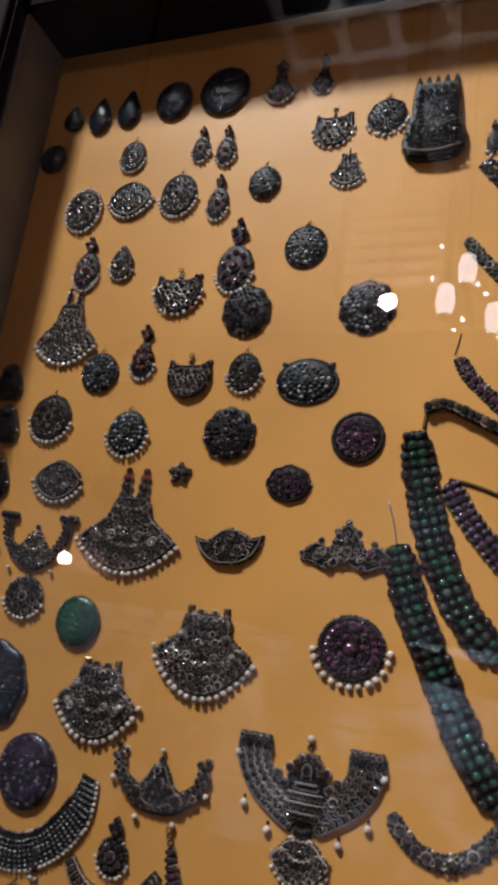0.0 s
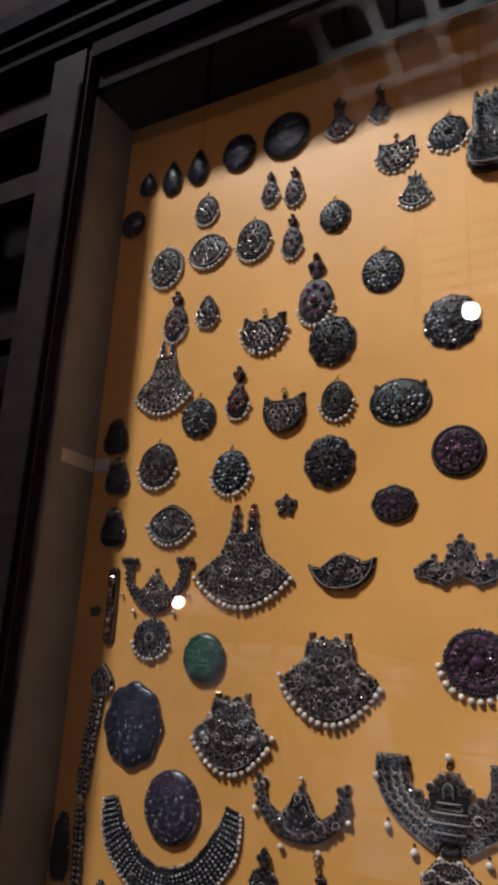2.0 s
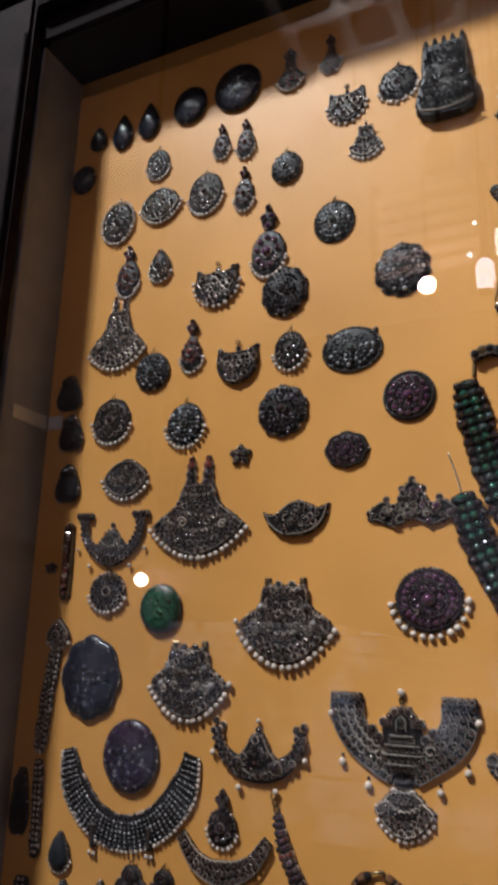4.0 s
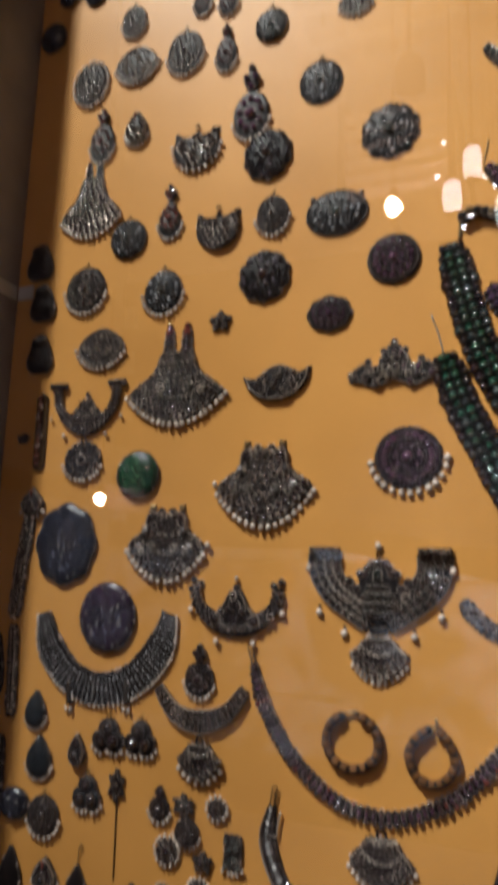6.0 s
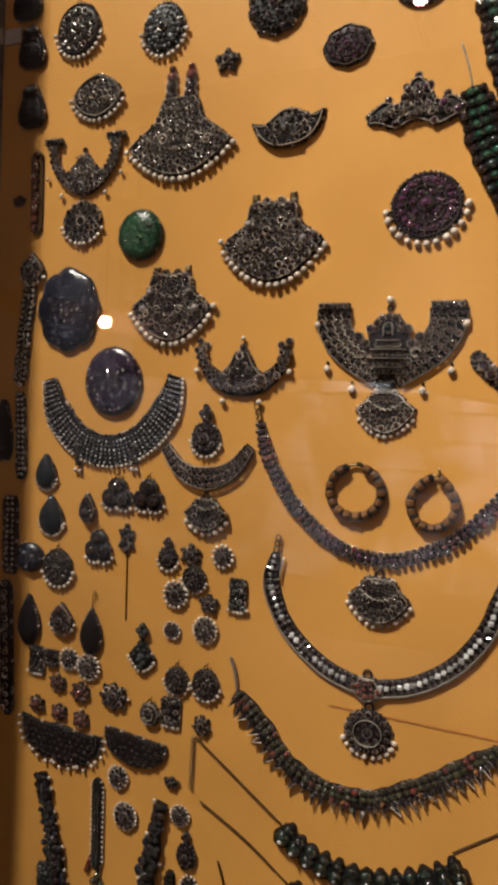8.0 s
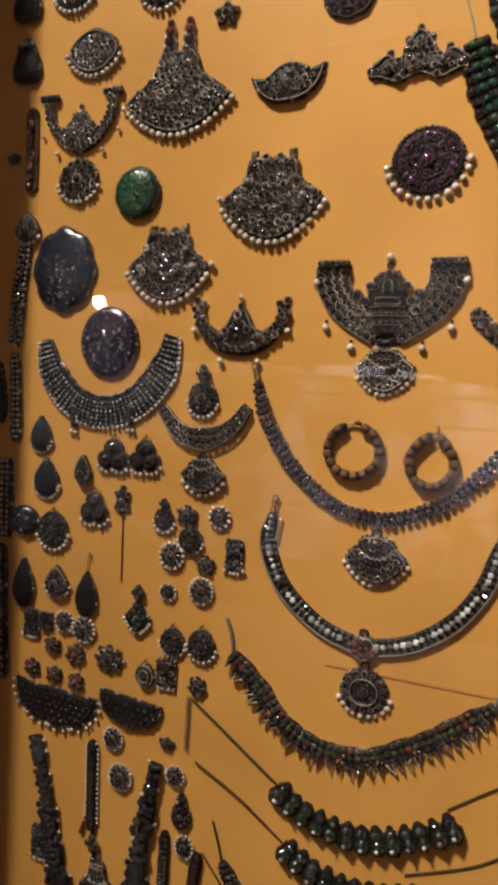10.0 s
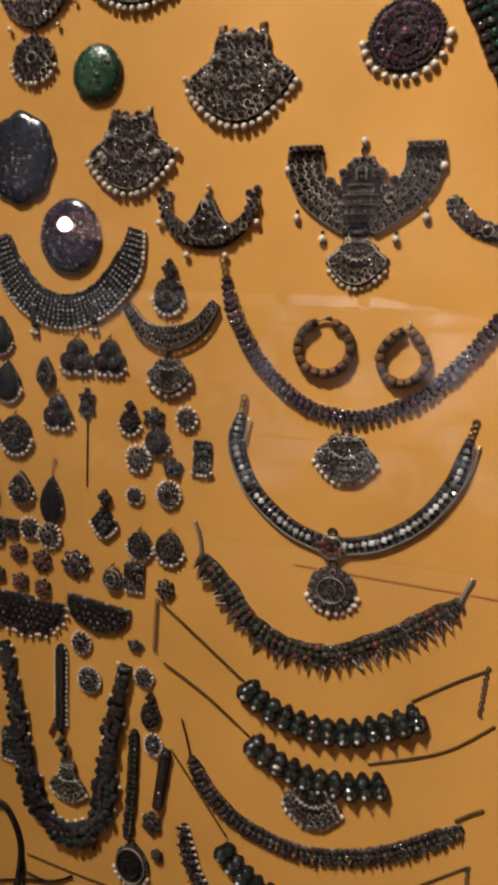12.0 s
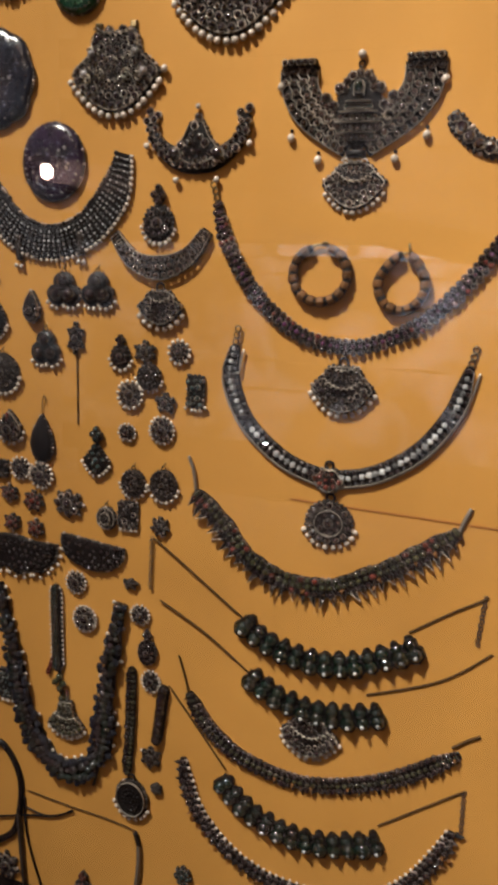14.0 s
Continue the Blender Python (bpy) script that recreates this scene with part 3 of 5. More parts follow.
# Thin darker red strip that paints the shading line of a fold in the card.
fold = box("glue_line", -0.11, 0.53, -0.0022, -0.0018, -0.0012, 0.0008, FOLDSHADE, case, 0.0002)
fold.matrix_basis = pose(0.05, 0, 1.250, 0, 1.02, 0)
box("bracket", X0, X0 + 0.0018, -0.066, -0.004, 1.948, 1.966, STEEL, case, 0.0006)
box("bracket_foot", X0 + 0.002, X0 + 0.026, -0.0026, -0.0006, 1.948, 1.966, STEEL, case, 0.0006)

side = tagged(new("wall_cabinet"), "dark brown wooden cabinet with recessed panels beside the case", "cabinet")
box("back", -1.6, X0 - 0.122, 0.0, 0.03, 0.0, Z1 + 0.07, WOOD, side, 0)
box("upright", -0.86, -0.78, -0.11, 0.0, 0.0, Z1 + 0.07, WOOD, side, 0.004)
box("upright", -1.6, -1.5, -0.11, 0.0, 0.0, Z1 + 0.07, WOOD, side, 0.004)
for z, h in ((0.0, 0.05), (0.55, 0.05), (1.0, 0.05), (1.42, 0.05), (1.84, 0.05), (2.12, 0.05), (2.352, 0.05), (2.492, 0.055)):
    box("shelf_rail", -1.5, X0 - 0.080, -0.085, -0.045, z, z + h, BROWNWOOD, side, 0.006)

# ---------------------------------------------------------------- the room behind
TOP = 7.5
for nm, a in {"floor": (-3.2, 3.2, -4.6, 0.6, -0.1, 0.0), "ceiling": (-3.2, 3.2, -4.6, 0.6, TOP, TOP + 0.1), "wall_north": (-3.2, 3.2, 0.5, 0.6, 0, TOP),
              "wall_south": (-3.2, 3.2, -4.6, -4.5, 0, TOP), "wall_east": (3.1, 3.2, -4.5, 0.5, 0, TOP), "wall_west": (-3.2, -3.1, -4.5, 0.5, 0, TOP)}.items():
    tagged(box(nm, *a, DARKFLOOR if nm == "floor" else PLASTER, None, 0), nm.replace("_", " ") + " of the dim shop room", nm.split("_")[0], kind="structure")


def bulb_lamp(x, y, z, r, power, label):
    """A bare round bulb in a socket that hangs from the ceiling."""
    lamp = tagged(new("hanging_lamp"), label, "lamp", "lamps of the room")
    lamp.matrix_basis = pose(x, y, z)
    glow = material("lamp_glow", (0.8, 0.8, 0.8), glow=WARM, power=60.0)
    v, f = lathe([(0, -1), (0.5, -0.87), (0.87, -0.5), (1, 0), (0.87, 0.5), (0.5, 0.87), (0, 1)], 16)
    mesh_ob("bulb", [(0.3 * r * a, 0.3 * r * b, 0.3 * r * c) for a, b, c in v], f, glow, lamp, True)
    light = bpy.data.lights.new("bulb_light", "POINT")
    light.energy, light.color, light.shadow_soft_size = power, DUSKY, r
    new("bulb_light", light).matrix_basis = pose(x, y, z)
    v, f = lathe([(0, 1.02), (0.5, 1.02), (0.5, 2.0), (0.1, 2.2), (0.06, (TOP - z) / r), (0, (TOP - z) / r)], 10)
    mesh_ob("socket", [(r * a, r * b, r * c) for a, b, c in v], f, WOOD, lamp, True)
    return lamp


def lantern(x, y, z, w, h, power):
    """A glowing paper-white lantern between a dark cap and base, on a cord."""
    lamp = tagged(new("lantern"), "small glowing white lantern with a dark cap", "lantern", "lanterns of the room")
    lamp.matrix_basis = pose(x, y, z)
    glow = material("lantern_glow", (0.8, 0.8, 0.8), glow=WARM, power=power)
    v, f = lathe([(0, -1), (0.55, -0.97), (0.85, -0.8), (1, -0.35), (1, 0.35), (0.85, 0.8), (0.55, 0.97), (0, 1)], 16)
    mesh_ob("shade", [(a * w / 2, b * w / 2, c * h / 2) for a, b, c in v], f, glow, lamp, True)
    box("cap", -w * 0.3, w * 0.3, -w * 0.3, w * 0.3, h / 2, h / 2 + 0.02, WOOD, lamp, 0.004)
    box("base", -w * 0.3, w * 0.3, -w * 0.3, w * 0.3, -h / 2 - 0.02, -h / 2, WOOD, lamp, 0.004)
    box("cord", -0.004, 0.004, -0.004, 0.004, h / 2 + 0.02, TOP - z, WOOD, lamp, 0)


bulb_lamp(-1.88, -2.48, 1.96, 0.031, BULB_POWER, "round white bulb on a dark hanging socket")
bulb_lamp(-0.46, -2.57, 3.30, 0.04, LAMP_POWER, "bright bulb on a dark hanging socket")


def added_spot_lamp(x, y, z, aim, power, cone, r=0.16, colour=GOLDEN):
    """An added, unseen spotlight on a ceiling arm, turned to something that the pane mirrors."""
    lamp = tagged(new("added_spotlight"), "unseen spotlight added on an arm to brighten reflected things", "spotlight", "lamps of the room")
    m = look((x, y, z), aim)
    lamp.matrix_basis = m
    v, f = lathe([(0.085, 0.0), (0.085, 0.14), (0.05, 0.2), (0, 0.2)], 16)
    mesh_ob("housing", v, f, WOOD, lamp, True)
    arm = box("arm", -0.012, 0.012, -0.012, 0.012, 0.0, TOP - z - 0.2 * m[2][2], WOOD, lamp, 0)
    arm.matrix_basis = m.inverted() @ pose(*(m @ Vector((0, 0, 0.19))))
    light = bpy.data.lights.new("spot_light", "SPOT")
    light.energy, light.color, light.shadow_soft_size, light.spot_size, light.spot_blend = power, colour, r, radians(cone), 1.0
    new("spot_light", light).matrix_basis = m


def added_key_lamp(x, y, z, aim, power, r, spread):
    """An added key lamp, itself unseen: wide and round, hung from the ceiling and tilted to the show case."""
    lamp = tagged(new("added_key_lamp"), "unseen wide round key lamp added on a ceiling arm", "lamp", "lamps of the room")
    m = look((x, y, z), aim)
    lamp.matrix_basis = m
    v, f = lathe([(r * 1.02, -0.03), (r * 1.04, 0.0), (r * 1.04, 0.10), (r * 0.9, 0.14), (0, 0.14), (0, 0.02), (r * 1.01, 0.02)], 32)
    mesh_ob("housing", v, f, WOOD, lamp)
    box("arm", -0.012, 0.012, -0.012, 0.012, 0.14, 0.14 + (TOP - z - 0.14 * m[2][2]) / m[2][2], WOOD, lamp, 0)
    light = bpy.data.lights.new("added_key_light", "AREA")
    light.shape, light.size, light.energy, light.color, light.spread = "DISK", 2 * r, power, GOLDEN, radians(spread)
    new("added_key_light", light).matrix_basis = m


added_key_lamp(-1.90, -2.60, 6.15, (1.05, 0.0, 1.40), CEILING_POWER, 0.26, 42.0)
# Two unseen lamps added to brighten the far wall that the pane mirrors.
added_spot_lamp(-0.50, -3.30, 4.40, (-0.65, -4.5, 0.95), WASHER_POWER, 44.0, 0.05, COOL)
added_spot_lamp(-2.50, -3.30, 4.40, (-2.60, -4.5, 0.85), WASHER_POWER * 0.25, 40.0, 0.05, COOL)
# Added wall panels: pale patches give the pane hazy reflections, brown rows limit them.
dado = tagged(new("dado"), "added brown panels on the far wall with pale patches to reflect", "dado", kind="structure")
for q in range(20):
    for n in range(-3, 10):
        a, z = -2.05 + 0.30 * n - 0.15 * (q % 2), 0.02 + 0.2 * q
        pale = 2 <= q <= 8
        box("panel", a, a + 0.292, -4.499, -4.470 + 0.004 * ((q * 5 + n * 3) % 4), z, z + (0.095 if q == 8 else 0.192), PATCHED if pale else BROWNED, dado, 0.004)
        if q == 8:
            box("rail_block", a + 0.03 * (n % 3), a + 0.292 - 0.04 * (n % 2), -4.499, -4.462, z + 0.115, z + 0.192, PALE, dado, 0.004)
for a, b in ((-0.20, 3.30), (-0.11, 3.45), (0.02, 3.20)):
    lantern(a, -2.57, b, 0.085, 0.15, LANTERN_POWER)

beam = tagged(new("ceiling_beam"), "grey painted beam across the room behind the bulb", "beam")
box("plank", -3.1, 3.1, -0.03, 0.03, 0.0, 0.12, BEIGE, beam, 0.004)
beam.matrix_basis = pose(0, -2.66, 1.61, 0, 9.4, 0)
fairy = tagged(new("light_string"), "string of tiny warm bulbs below the lanterns", "fairy lights")
tiny = material("tiny_bulb_glow", (0.8, 0.8, 0.8), glow=WARM, power=40.0)
for a, b in ((-0.23, 3.56), (-0.26, 3.40), (-0.12, 3.19), (-0.15, 3.14), (-0.02, 3.31), (0.04, 3.10), (-0.06, 3.36)):
    v, f = lathe([(0, -1), (0.87, -0.5), (0.87, 0.5), (0, 1)], 8)
    mesh_ob("tiny_bulb", [(a + 0.011 * p, -2.55 + 0.011 * q, b + 0.011 * r) for p, q, r in v], f, tiny, fairy, True)
    box("wire", a - 0.001, a + 0.001, -2.551, -2.549, b + 0.01, TOP, WOOD, fairy, 0)

shutter = tagged(new("slatted_shutter"), "pale slatted wooden shutter lit by a bulb below", "shutter")
for k in range(6):
    ob = box("slat", -0.76, -0.24, -0.030, 0.030, -0.005, 0.005, PALE, shutter, 0.002)
    ob.matrix_basis = pose(0, -2.835, 3.54 + 0.085 * k, 30, 0, 0)
for a in (-0.79, -0.24):
    box("post", a, a + 0.03, -2.87, -2.79, 3.46, 4.05, WOOD, shutter, 0.003)
for a in (-0.79, -0.24):
    box("bracket", a, a + 0.03, -4.5, -2.87, 4.05, 4.1, WOOD, shutter, 0.003)

lattice = tagged(new("carved_lattice"), "pale carved wooden lattice with rosettes hung under the ceiling", "lattice")
lattice.matrix_basis = pose(-0.71, -3.5, 5.63)
for k in range(-2, 4):
    bar_at = k * 0.365 + 0.010 * (k % 3 - 1)
    box("bar", bar_at - 0.040, bar_at + 0.040, -0.95, 0.95, -0.02, 0.02, PALE, lattice, 0.010)
    for q in (-0.74, -0.37, 0.0, 0.38, 0.76):
        v, f = lathe([(0, 0.035), (0.03, 0.035), (0.045, 0.012), (0.075, 0.024), (0.088, 0.0), (0, 0.0)], 14)
        ob = mesh_ob("rosette", v, f, PALE, lattice, True)
        ob.matrix_basis = pose(bar_at, q, -0.021, 180, 0, 0)
for q in (-0.74, -0.37, 0.0, 0.38, 0.76):
    box("rail", -0.82, 1.20, q - 0.036, q + 0.036, -0.019, 0.019, PALE, lattice, 0.010)
for a in (-0.55, 0.9):
    for b in (-0.55, 0.57):
        box("hanger", a - 0.01, a + 0.01, b - 0.01, b + 0.01, 0.018, TOP - 5.63, WOOD, lattice, 0)

# Another unseen lamp, added so that the mirrored lattice is bright enough.
added_spot_lamp(-0.60, -1.60, 4.65, (-0.75, -3.45, 5.63), LATTICE_POWER, 52.0, 0.05)

PIN = "on ochre board"


# ---------------------------------------------------------------- kinds of jewellery
def oval_pendant(x, z, w, h, tilt=0, mat=DARK, pearls=0.0, low=None, r=0.0018, lobes=0, beads=None, plate=SILVER, loop=True, knobs=0, bead=None, ring=10, label="oval blackened silver pendant with dark stones"):
    j = Jewel("pendant", x, z, tilt, label + " " + PIN, "pendant", "pendants on the board")
    o = oval(w, h, 40, lobes, 0.09) if lobes != 3 else trefoil(w, h)
    j.plate(o, 0.0045, plate, dome=0.5, rim=0.0017)
    dull = bool(lobes) or mat is RUBY
    size = min(w, h)
    at = lambda q: 0.0045 * (0.9 + 0.6 * (1 - q * q))
    if lobes == 3:
        for a in (0, 2.09, 4.19):
            j.stone(w * 0.24 * math.sin(a), h * 0.24 * math.cos(a), w * 0.17, DARK, 0.0052, "dome")
        j.contour(o, 0.97, 0.0042)
    else:
        fine = mat is TEAL or (lobes > 3 and mat is not RUBY)
        if fine:
            j.grain(w * 0.94, h * 0.94, 0.0024, GREYGRAIN if mat is TEAL else BLACKGRAIN, 0.0046, 0.0, dome=0.0020)
            for k in range(12):
                a = 2 * math.pi * (k + 0.5) / 12
                j.stone(w * 0.47 * math.sin(a), h * 0.47 * math.cos(a), 0.0019, mat, 0.0036, "dome", False)
        else:
            if bead:
                j.grain(w * 0.9, h * 0.9, r * 0.9, bead, 0.0044, 0.0, dome=0.0018)
            j.contour(o, 0.93, at(0.93) + 0.001, 0.0005)
            j.contour(oval(w, h, 32), 0.56, at(0.56) + 0.0012, 0.0004)
        j.stone(0, 0, size * 0.10, mat, at(0) - 0.0002, "dome")
        for q, n, f in ((0.20, 6, 0.035),) if fine else ((0.185, 7, 0.045), (0.36, ring + 4, 0.052)):
            for k in range(n):
                a = 2 * math.pi * (k + 0.5 * (q < 0.3)) / n
                j.stone(w * q * math.sin(a), h * q * math.cos(a), size * f * j.rng.uniform(0.9, 1.1), mat, at(2 * q) - 0.0002, "dome")
        for k in range(0 if fine else 8):
            a = 2 * math.pi * k / 8
            j.scrolls.append((w * 0.265 * math.sin(a), h * 0.265 * math.cos(a), size * 0.055, at(0.53) + 0.0014, a, 5.0))
    if pearls:
        j.fringe(o, pearls, (-h * 0.27 if lobes == 3 else -h * 0.06) if low is None else low * h)
    if beads:
        j.edge(o, 0.0017, beads)
    for k in range(knobs):
        u = (k - (knobs - 1) / 2) * w * 0.8 / max(1, knobs - 1)
        j.stone(u, h * 0.44 if knobs > 2 else h * 0.38, 0.0034, STEELY, 0.002, "dome", False)
    if loop:
        j.loop(0, h / 2 + 0.002, 0.0022)
        j.wire([(0.0, h / 2 + 0.003), (0.003, h / 2 + 0.008)], 0.0007, GOLD, 0.0035, "pin")
    j.done(SHADED if dull else None, SHADED if dull or pearls else None)
    return j


def plain_medallion(x, z, w, h, tilt=0, mat=BLUE, lobes=0, studs=9, stud=CLEAR, label="large oval blue-black enamel medallion with clear stones", dome=0.7):
    j = Jewel("medallion", x, z, tilt, label + " " + PIN, "medallion", "medallions on the board")
    o = oval(w, h, 48, lobes, 0.08)
    j.plate(o, 0.006, mat, "enamel", dome, rim=0.0014)
    top = lambda q: 0.006 * (0.9 + (0.1 + dome) * (1 - q * q))
    n = max(0, studs * 2)
    if w > 0.03:
        j.grain(w * 0.84, h * 0.84, 0.0015, JADE if mat is EMERALD else SLATE, 0.0054, dome=0.006 * dome + 0.0002)
    for k in range(n):
        a = 2 * math.pi * k / n
        j.stone(w * 0.43 * math.sin(a), h * 0.43 * math.cos(a), 0.0013, stud if k % 3 else DARK, top(0.86), "dome", False)
    for k in range(studs):
        a, q = j.rng.uniform(0, 6.28), j.rng.uniform(0.1, 0.7)
        j.stone(w / 2 * q * math.sin(a), h / 2 * q * math.cos(a), 0.0019, stud, top(q) - 0.0008)
    for q in (0.35, 0.62):
        for k in range(int(5 + q * w * 120)):
            a = 2 * math.pi * k / int(5 + q * w * 120)
            j.scrolls.append((w / 2 * q * math.sin(a), h / 2 * q * math.cos(a), w * 0.045, top(q) - 0.0002, a, 4.5))
    j.done(None, JADE if mat is EMERALD else SLATE)


def fan_pendant(x, z, w, h, tilt=0, mat=DARK, r=0.0035, pearls=0.0036, top=0.3, drop=0.3, horns=2, second=None, flare=1.7, label="fan-shaped oxidised silver pendant with pearl fringe"):
    j = Jewel("fan_pendant", x, z, tilt, label + " " + PIN, "pendant", "pendants on the board")
    o = fan(w, h, top, drop, flare)
    j.plate(o, 0.005)
    j.tiers(o, w, h, drop, r * 0.98, mat, second=second)
    j.contour(o, 0.96, 0.0062, 0.0006)
    for a, b, q in ((0.14, -0.05, 0.055), (0.29, -0.10, 0.05)) if w > 0.05 else ():
        for e in (-1, 1):
            j.scrolls.append((e * a * w, b * h, q * w, 0.0092, 1.57 - e * 1.2, e * 8.5))
    if pearls:
        j.fringe(o, pearls, -h / 2 + h * drop * 1.02)
    for k in range(horns):
        u = (k - (horns - 1) / 2) * w * top / max(1, horns - 1) * 0.86
        if top < 0.4:
            for q, v in ((0.0054, 0.001), (0.0050, 0.0085), (0.0045, 0.0160), (0.0034, 0.0225)):
                j.stone(u * 0.72, h / 2 + v * w / 0.09, q * w / 0.09, GARNET if v > 0.01 else mat, 0.001, "dome", v < 0.02)
        else:
            j.stone(u * 1.04, h / 2 + 0.005, 0.0044, GOLD, 0.0, "square", False)
            j.stone(u * 1.12, h / 2 - 0.013, 0.0048, mat, 0.002, "dome")
            for q in (0, 1):
                j.stone(u * (1.30 + 0.45 * q), h * 0.22 - q * 0.017, 0.0036, CLEAR, 0.0075, "dome")
            j.stone(u * 1.06, h / 2 - 0.007, 0.0048, mat, 0.004, "dome")
            j.stone(u * 0.4, h / 2 + 0.0015, 0.0038, mat, 0.002, "dome")
    j.done()
    return j


def crown_pendant(x, z, w, h, tilt=0, mat=DARK, pearls=0.0, r=0.003, label="crescent-shaped blackened silver pendant with three points"):
    j = Jewel("crown_pendant", x, z, tilt, label + " " + PIN, "pendant", "pendants on the board")
    o = crownform(w, h)
    j.plate(o, 0.005)
    j.fill(o, r * 1.08, mat, 0.0056, 2.35, 0.9)
    j.contour(o, 0.96, 0.006, 0.0004)
    for u, v in ((-w * 0.46, h * 0.3), (0, h * 0.18), (0, h * 0.3), (w * 0.46, h * 0.3)):
        j.stone(u, v, 0.0034, mat, 0.0, "dome")
    j.loop(0, h * 0.44, 0.0026)
    j.scroll(o, int(w * h * 2000), 0.004, 0.0068)
    if pearls:
        j.fringe(o, pearls, h * 0.05, 2.5)
    j.done(COLLAR, SHADED)


def drop_earring(x, z, w, h, tilt=0, mat=GARNET, pearls=0.0024, r=0.0027, head=0.3, form="oval", label="blackened silver drop earring with dark stones and pearls"):
    j = Jewel("drop_earring", x, z, tilt, label + " " + PIN, "earring", "earrings on the board")
    w, hh = w * 0.88, h * head
    t = kite(w * 0.46, hh * 1.1)
    j.plate(t, 0.004, v=h / 2 - hh / 2, rim=0.0014)
    for a, b, q in ((0, 0.36, 0.17), (-0.13, 0.0, 0.2), (0.13, 0.0, 0.2), (0, -0.34, 0.2)):
        j.stone(a * w, h / 2 - hh / 2 + b * hh, min(w * 0.3, hh) * q * 1.7, mat, 0.0050, "dome")
    b = h - hh
    o = {"oval": oval(w, b), "fan": fan(w, b, 0.25, 0.35), "drop": teardrop(w, b), "kite": kite(w, b)}[form]
    v = -h / 2 + b / 2
    j.plate(o, 0.005, v=v)
    if form in ("oval", "drop"):
        j.stone(0, v, min(w, b) * 0.16, mat, 0.006, "dome")
        for k in range(9):
            a = 2 * math.pi * k / 9
            j.stone(w * 0.32 * math.sin(a), v + b * 0.32 * math.cos(a) * (1 if form == "oval" else 0.8), min(w, b) * 0.095, mat, 0.0052, "dome")
    else:
        j.fill(o, r * 1.1, mat, 0.0052, 2.5, 0.86, v=v)
    if pearls:
        j.fringe(o, pearls, -b * 0.08, v=v)
    j.done(SHADED)


def teardrop_stud(x, z, w, h, tilt=0, mat=DARK, pearls=0.0, stones=True, hook=0.0, plate=SILVER, form=teardrop, label="dark teardrop earring of oxidised silver"):
    j = Jewel("teardrop_earring", x, z, tilt, label + " " + PIN, "earring", "earrings on the board")
    o = form(w, h)
    j.plate(o, 0.006, plate, dome=0.6)
    if form is pear:
        j.plate(oval(w * 0.5, h * 0.3, 16), 0.009, plate, "head", 0.6, v=h * 0.28)
        j.sow(o, 0.0016, plate, 0.0085, 0.7)
    if stones:
        j.stone(0, -h * 0.12, w * 0.16, mat, 0.0088, "dome")
        for k in range(9):
            a = 2 * math.pi * k / 9
            j.stone(w * 0.31 * math.sin(a), -h * 0.12 + h * 0.25 * math.cos(a), w * 0.085, mat, 0.0074, "dome")
        for q in (0.24, 0.36):
            j.stone(0, h * q, w * 0.075, GARNET, 0.0072, "dome")
        j.contour(o, 0.95, 0.0062, 0.0004)
    if pearls:
        j.fringe(o, pearls, -h * 0.18)
    if hook:
        j.wire([(0, h * 0.48), (0.0004, h / 2 + hook * 0.6), (0.002, h / 2 + hook), (0.004, h / 2 + hook * 0.95), (0.0045, h / 2 + hook * 0.6)], 0.0006, GOLD, name="hook")
    j.done()


def flower_stud(x, z, w, h, n=8, mat=DARK, pearls=0.0, tilt=0, centre=None, label="small flower-shaped ear stud of oxidised silver"):
    j = Jewel("flower_stud", x, z, tilt, label + " " + PIN, "ear stud", "ear studs on the board")
    o = petals(w, h, n) if not pearls else oval(w * 0.8, h * 0.8, 24)
    j.plate(o, 0.004)
    j.stone(0, 0, min(w, h) * 0.17, centre or mat, 0.0045, "dome")
    for k in range(n):
        a = 2 * math.pi * k / n
        j.stone(w * 0.3 * math.sin(a), h * 0.3 * math.cos(a), min(w, h) * 0.1, mat, 0.004, "dome")
    if pearls:
        j.fringe(o, pearls, 9.0, out=1.1)
    j.done()


def block_earring(x, z, w, h, tilt=0, mat=DARK, pearls=0.0022, label="small rectangular blackened silver earring with seed pearls"):
    j = Jewel("block_earring", x, z, tilt, label + " " + PIN, "earring", "earrings on the board")
    o = block(w, h)
    j.plate(o, 0.004)
    j.fill(o, 0.0024, mat, 0.004, 2.6, 0.85)
    if pearls:
        j.fringe(o, pearls, -h * 0.45)
    j.done()


def bow_brooch(x, z, w, h, tilt=0, mat=DARK, r=0.0028, pearls=0.0, lift=0.12, label="bow-shaped blackened silver brooch with upturned tips"):
    j = Jewel("brooch", x, z, tilt, label + " " + PIN, "brooch", "brooches on the board")
    o = bowform(w, h) if lift else marquise(w, h, 36)
    j.plate(o, 0.005)
    j.fill(o, r * 0.95, mat, 0.0055, 2.65, 0.84)
    j.contour(o, 0.94, 0.0062, 0.0006)
    j.scroll(o, int(w * h * 2500), 0.0038, 0.0078, margin=0.62)
    if pearls:
        j.fringe(o, pearls, 0.0)
        for k in range(7):
            j.stone((k - 3) * w * 0.075, h * (0.5 - 0.02 * (k - 3) ** 2), 0.0028, mat, 0.002, "dome")
    j.done()


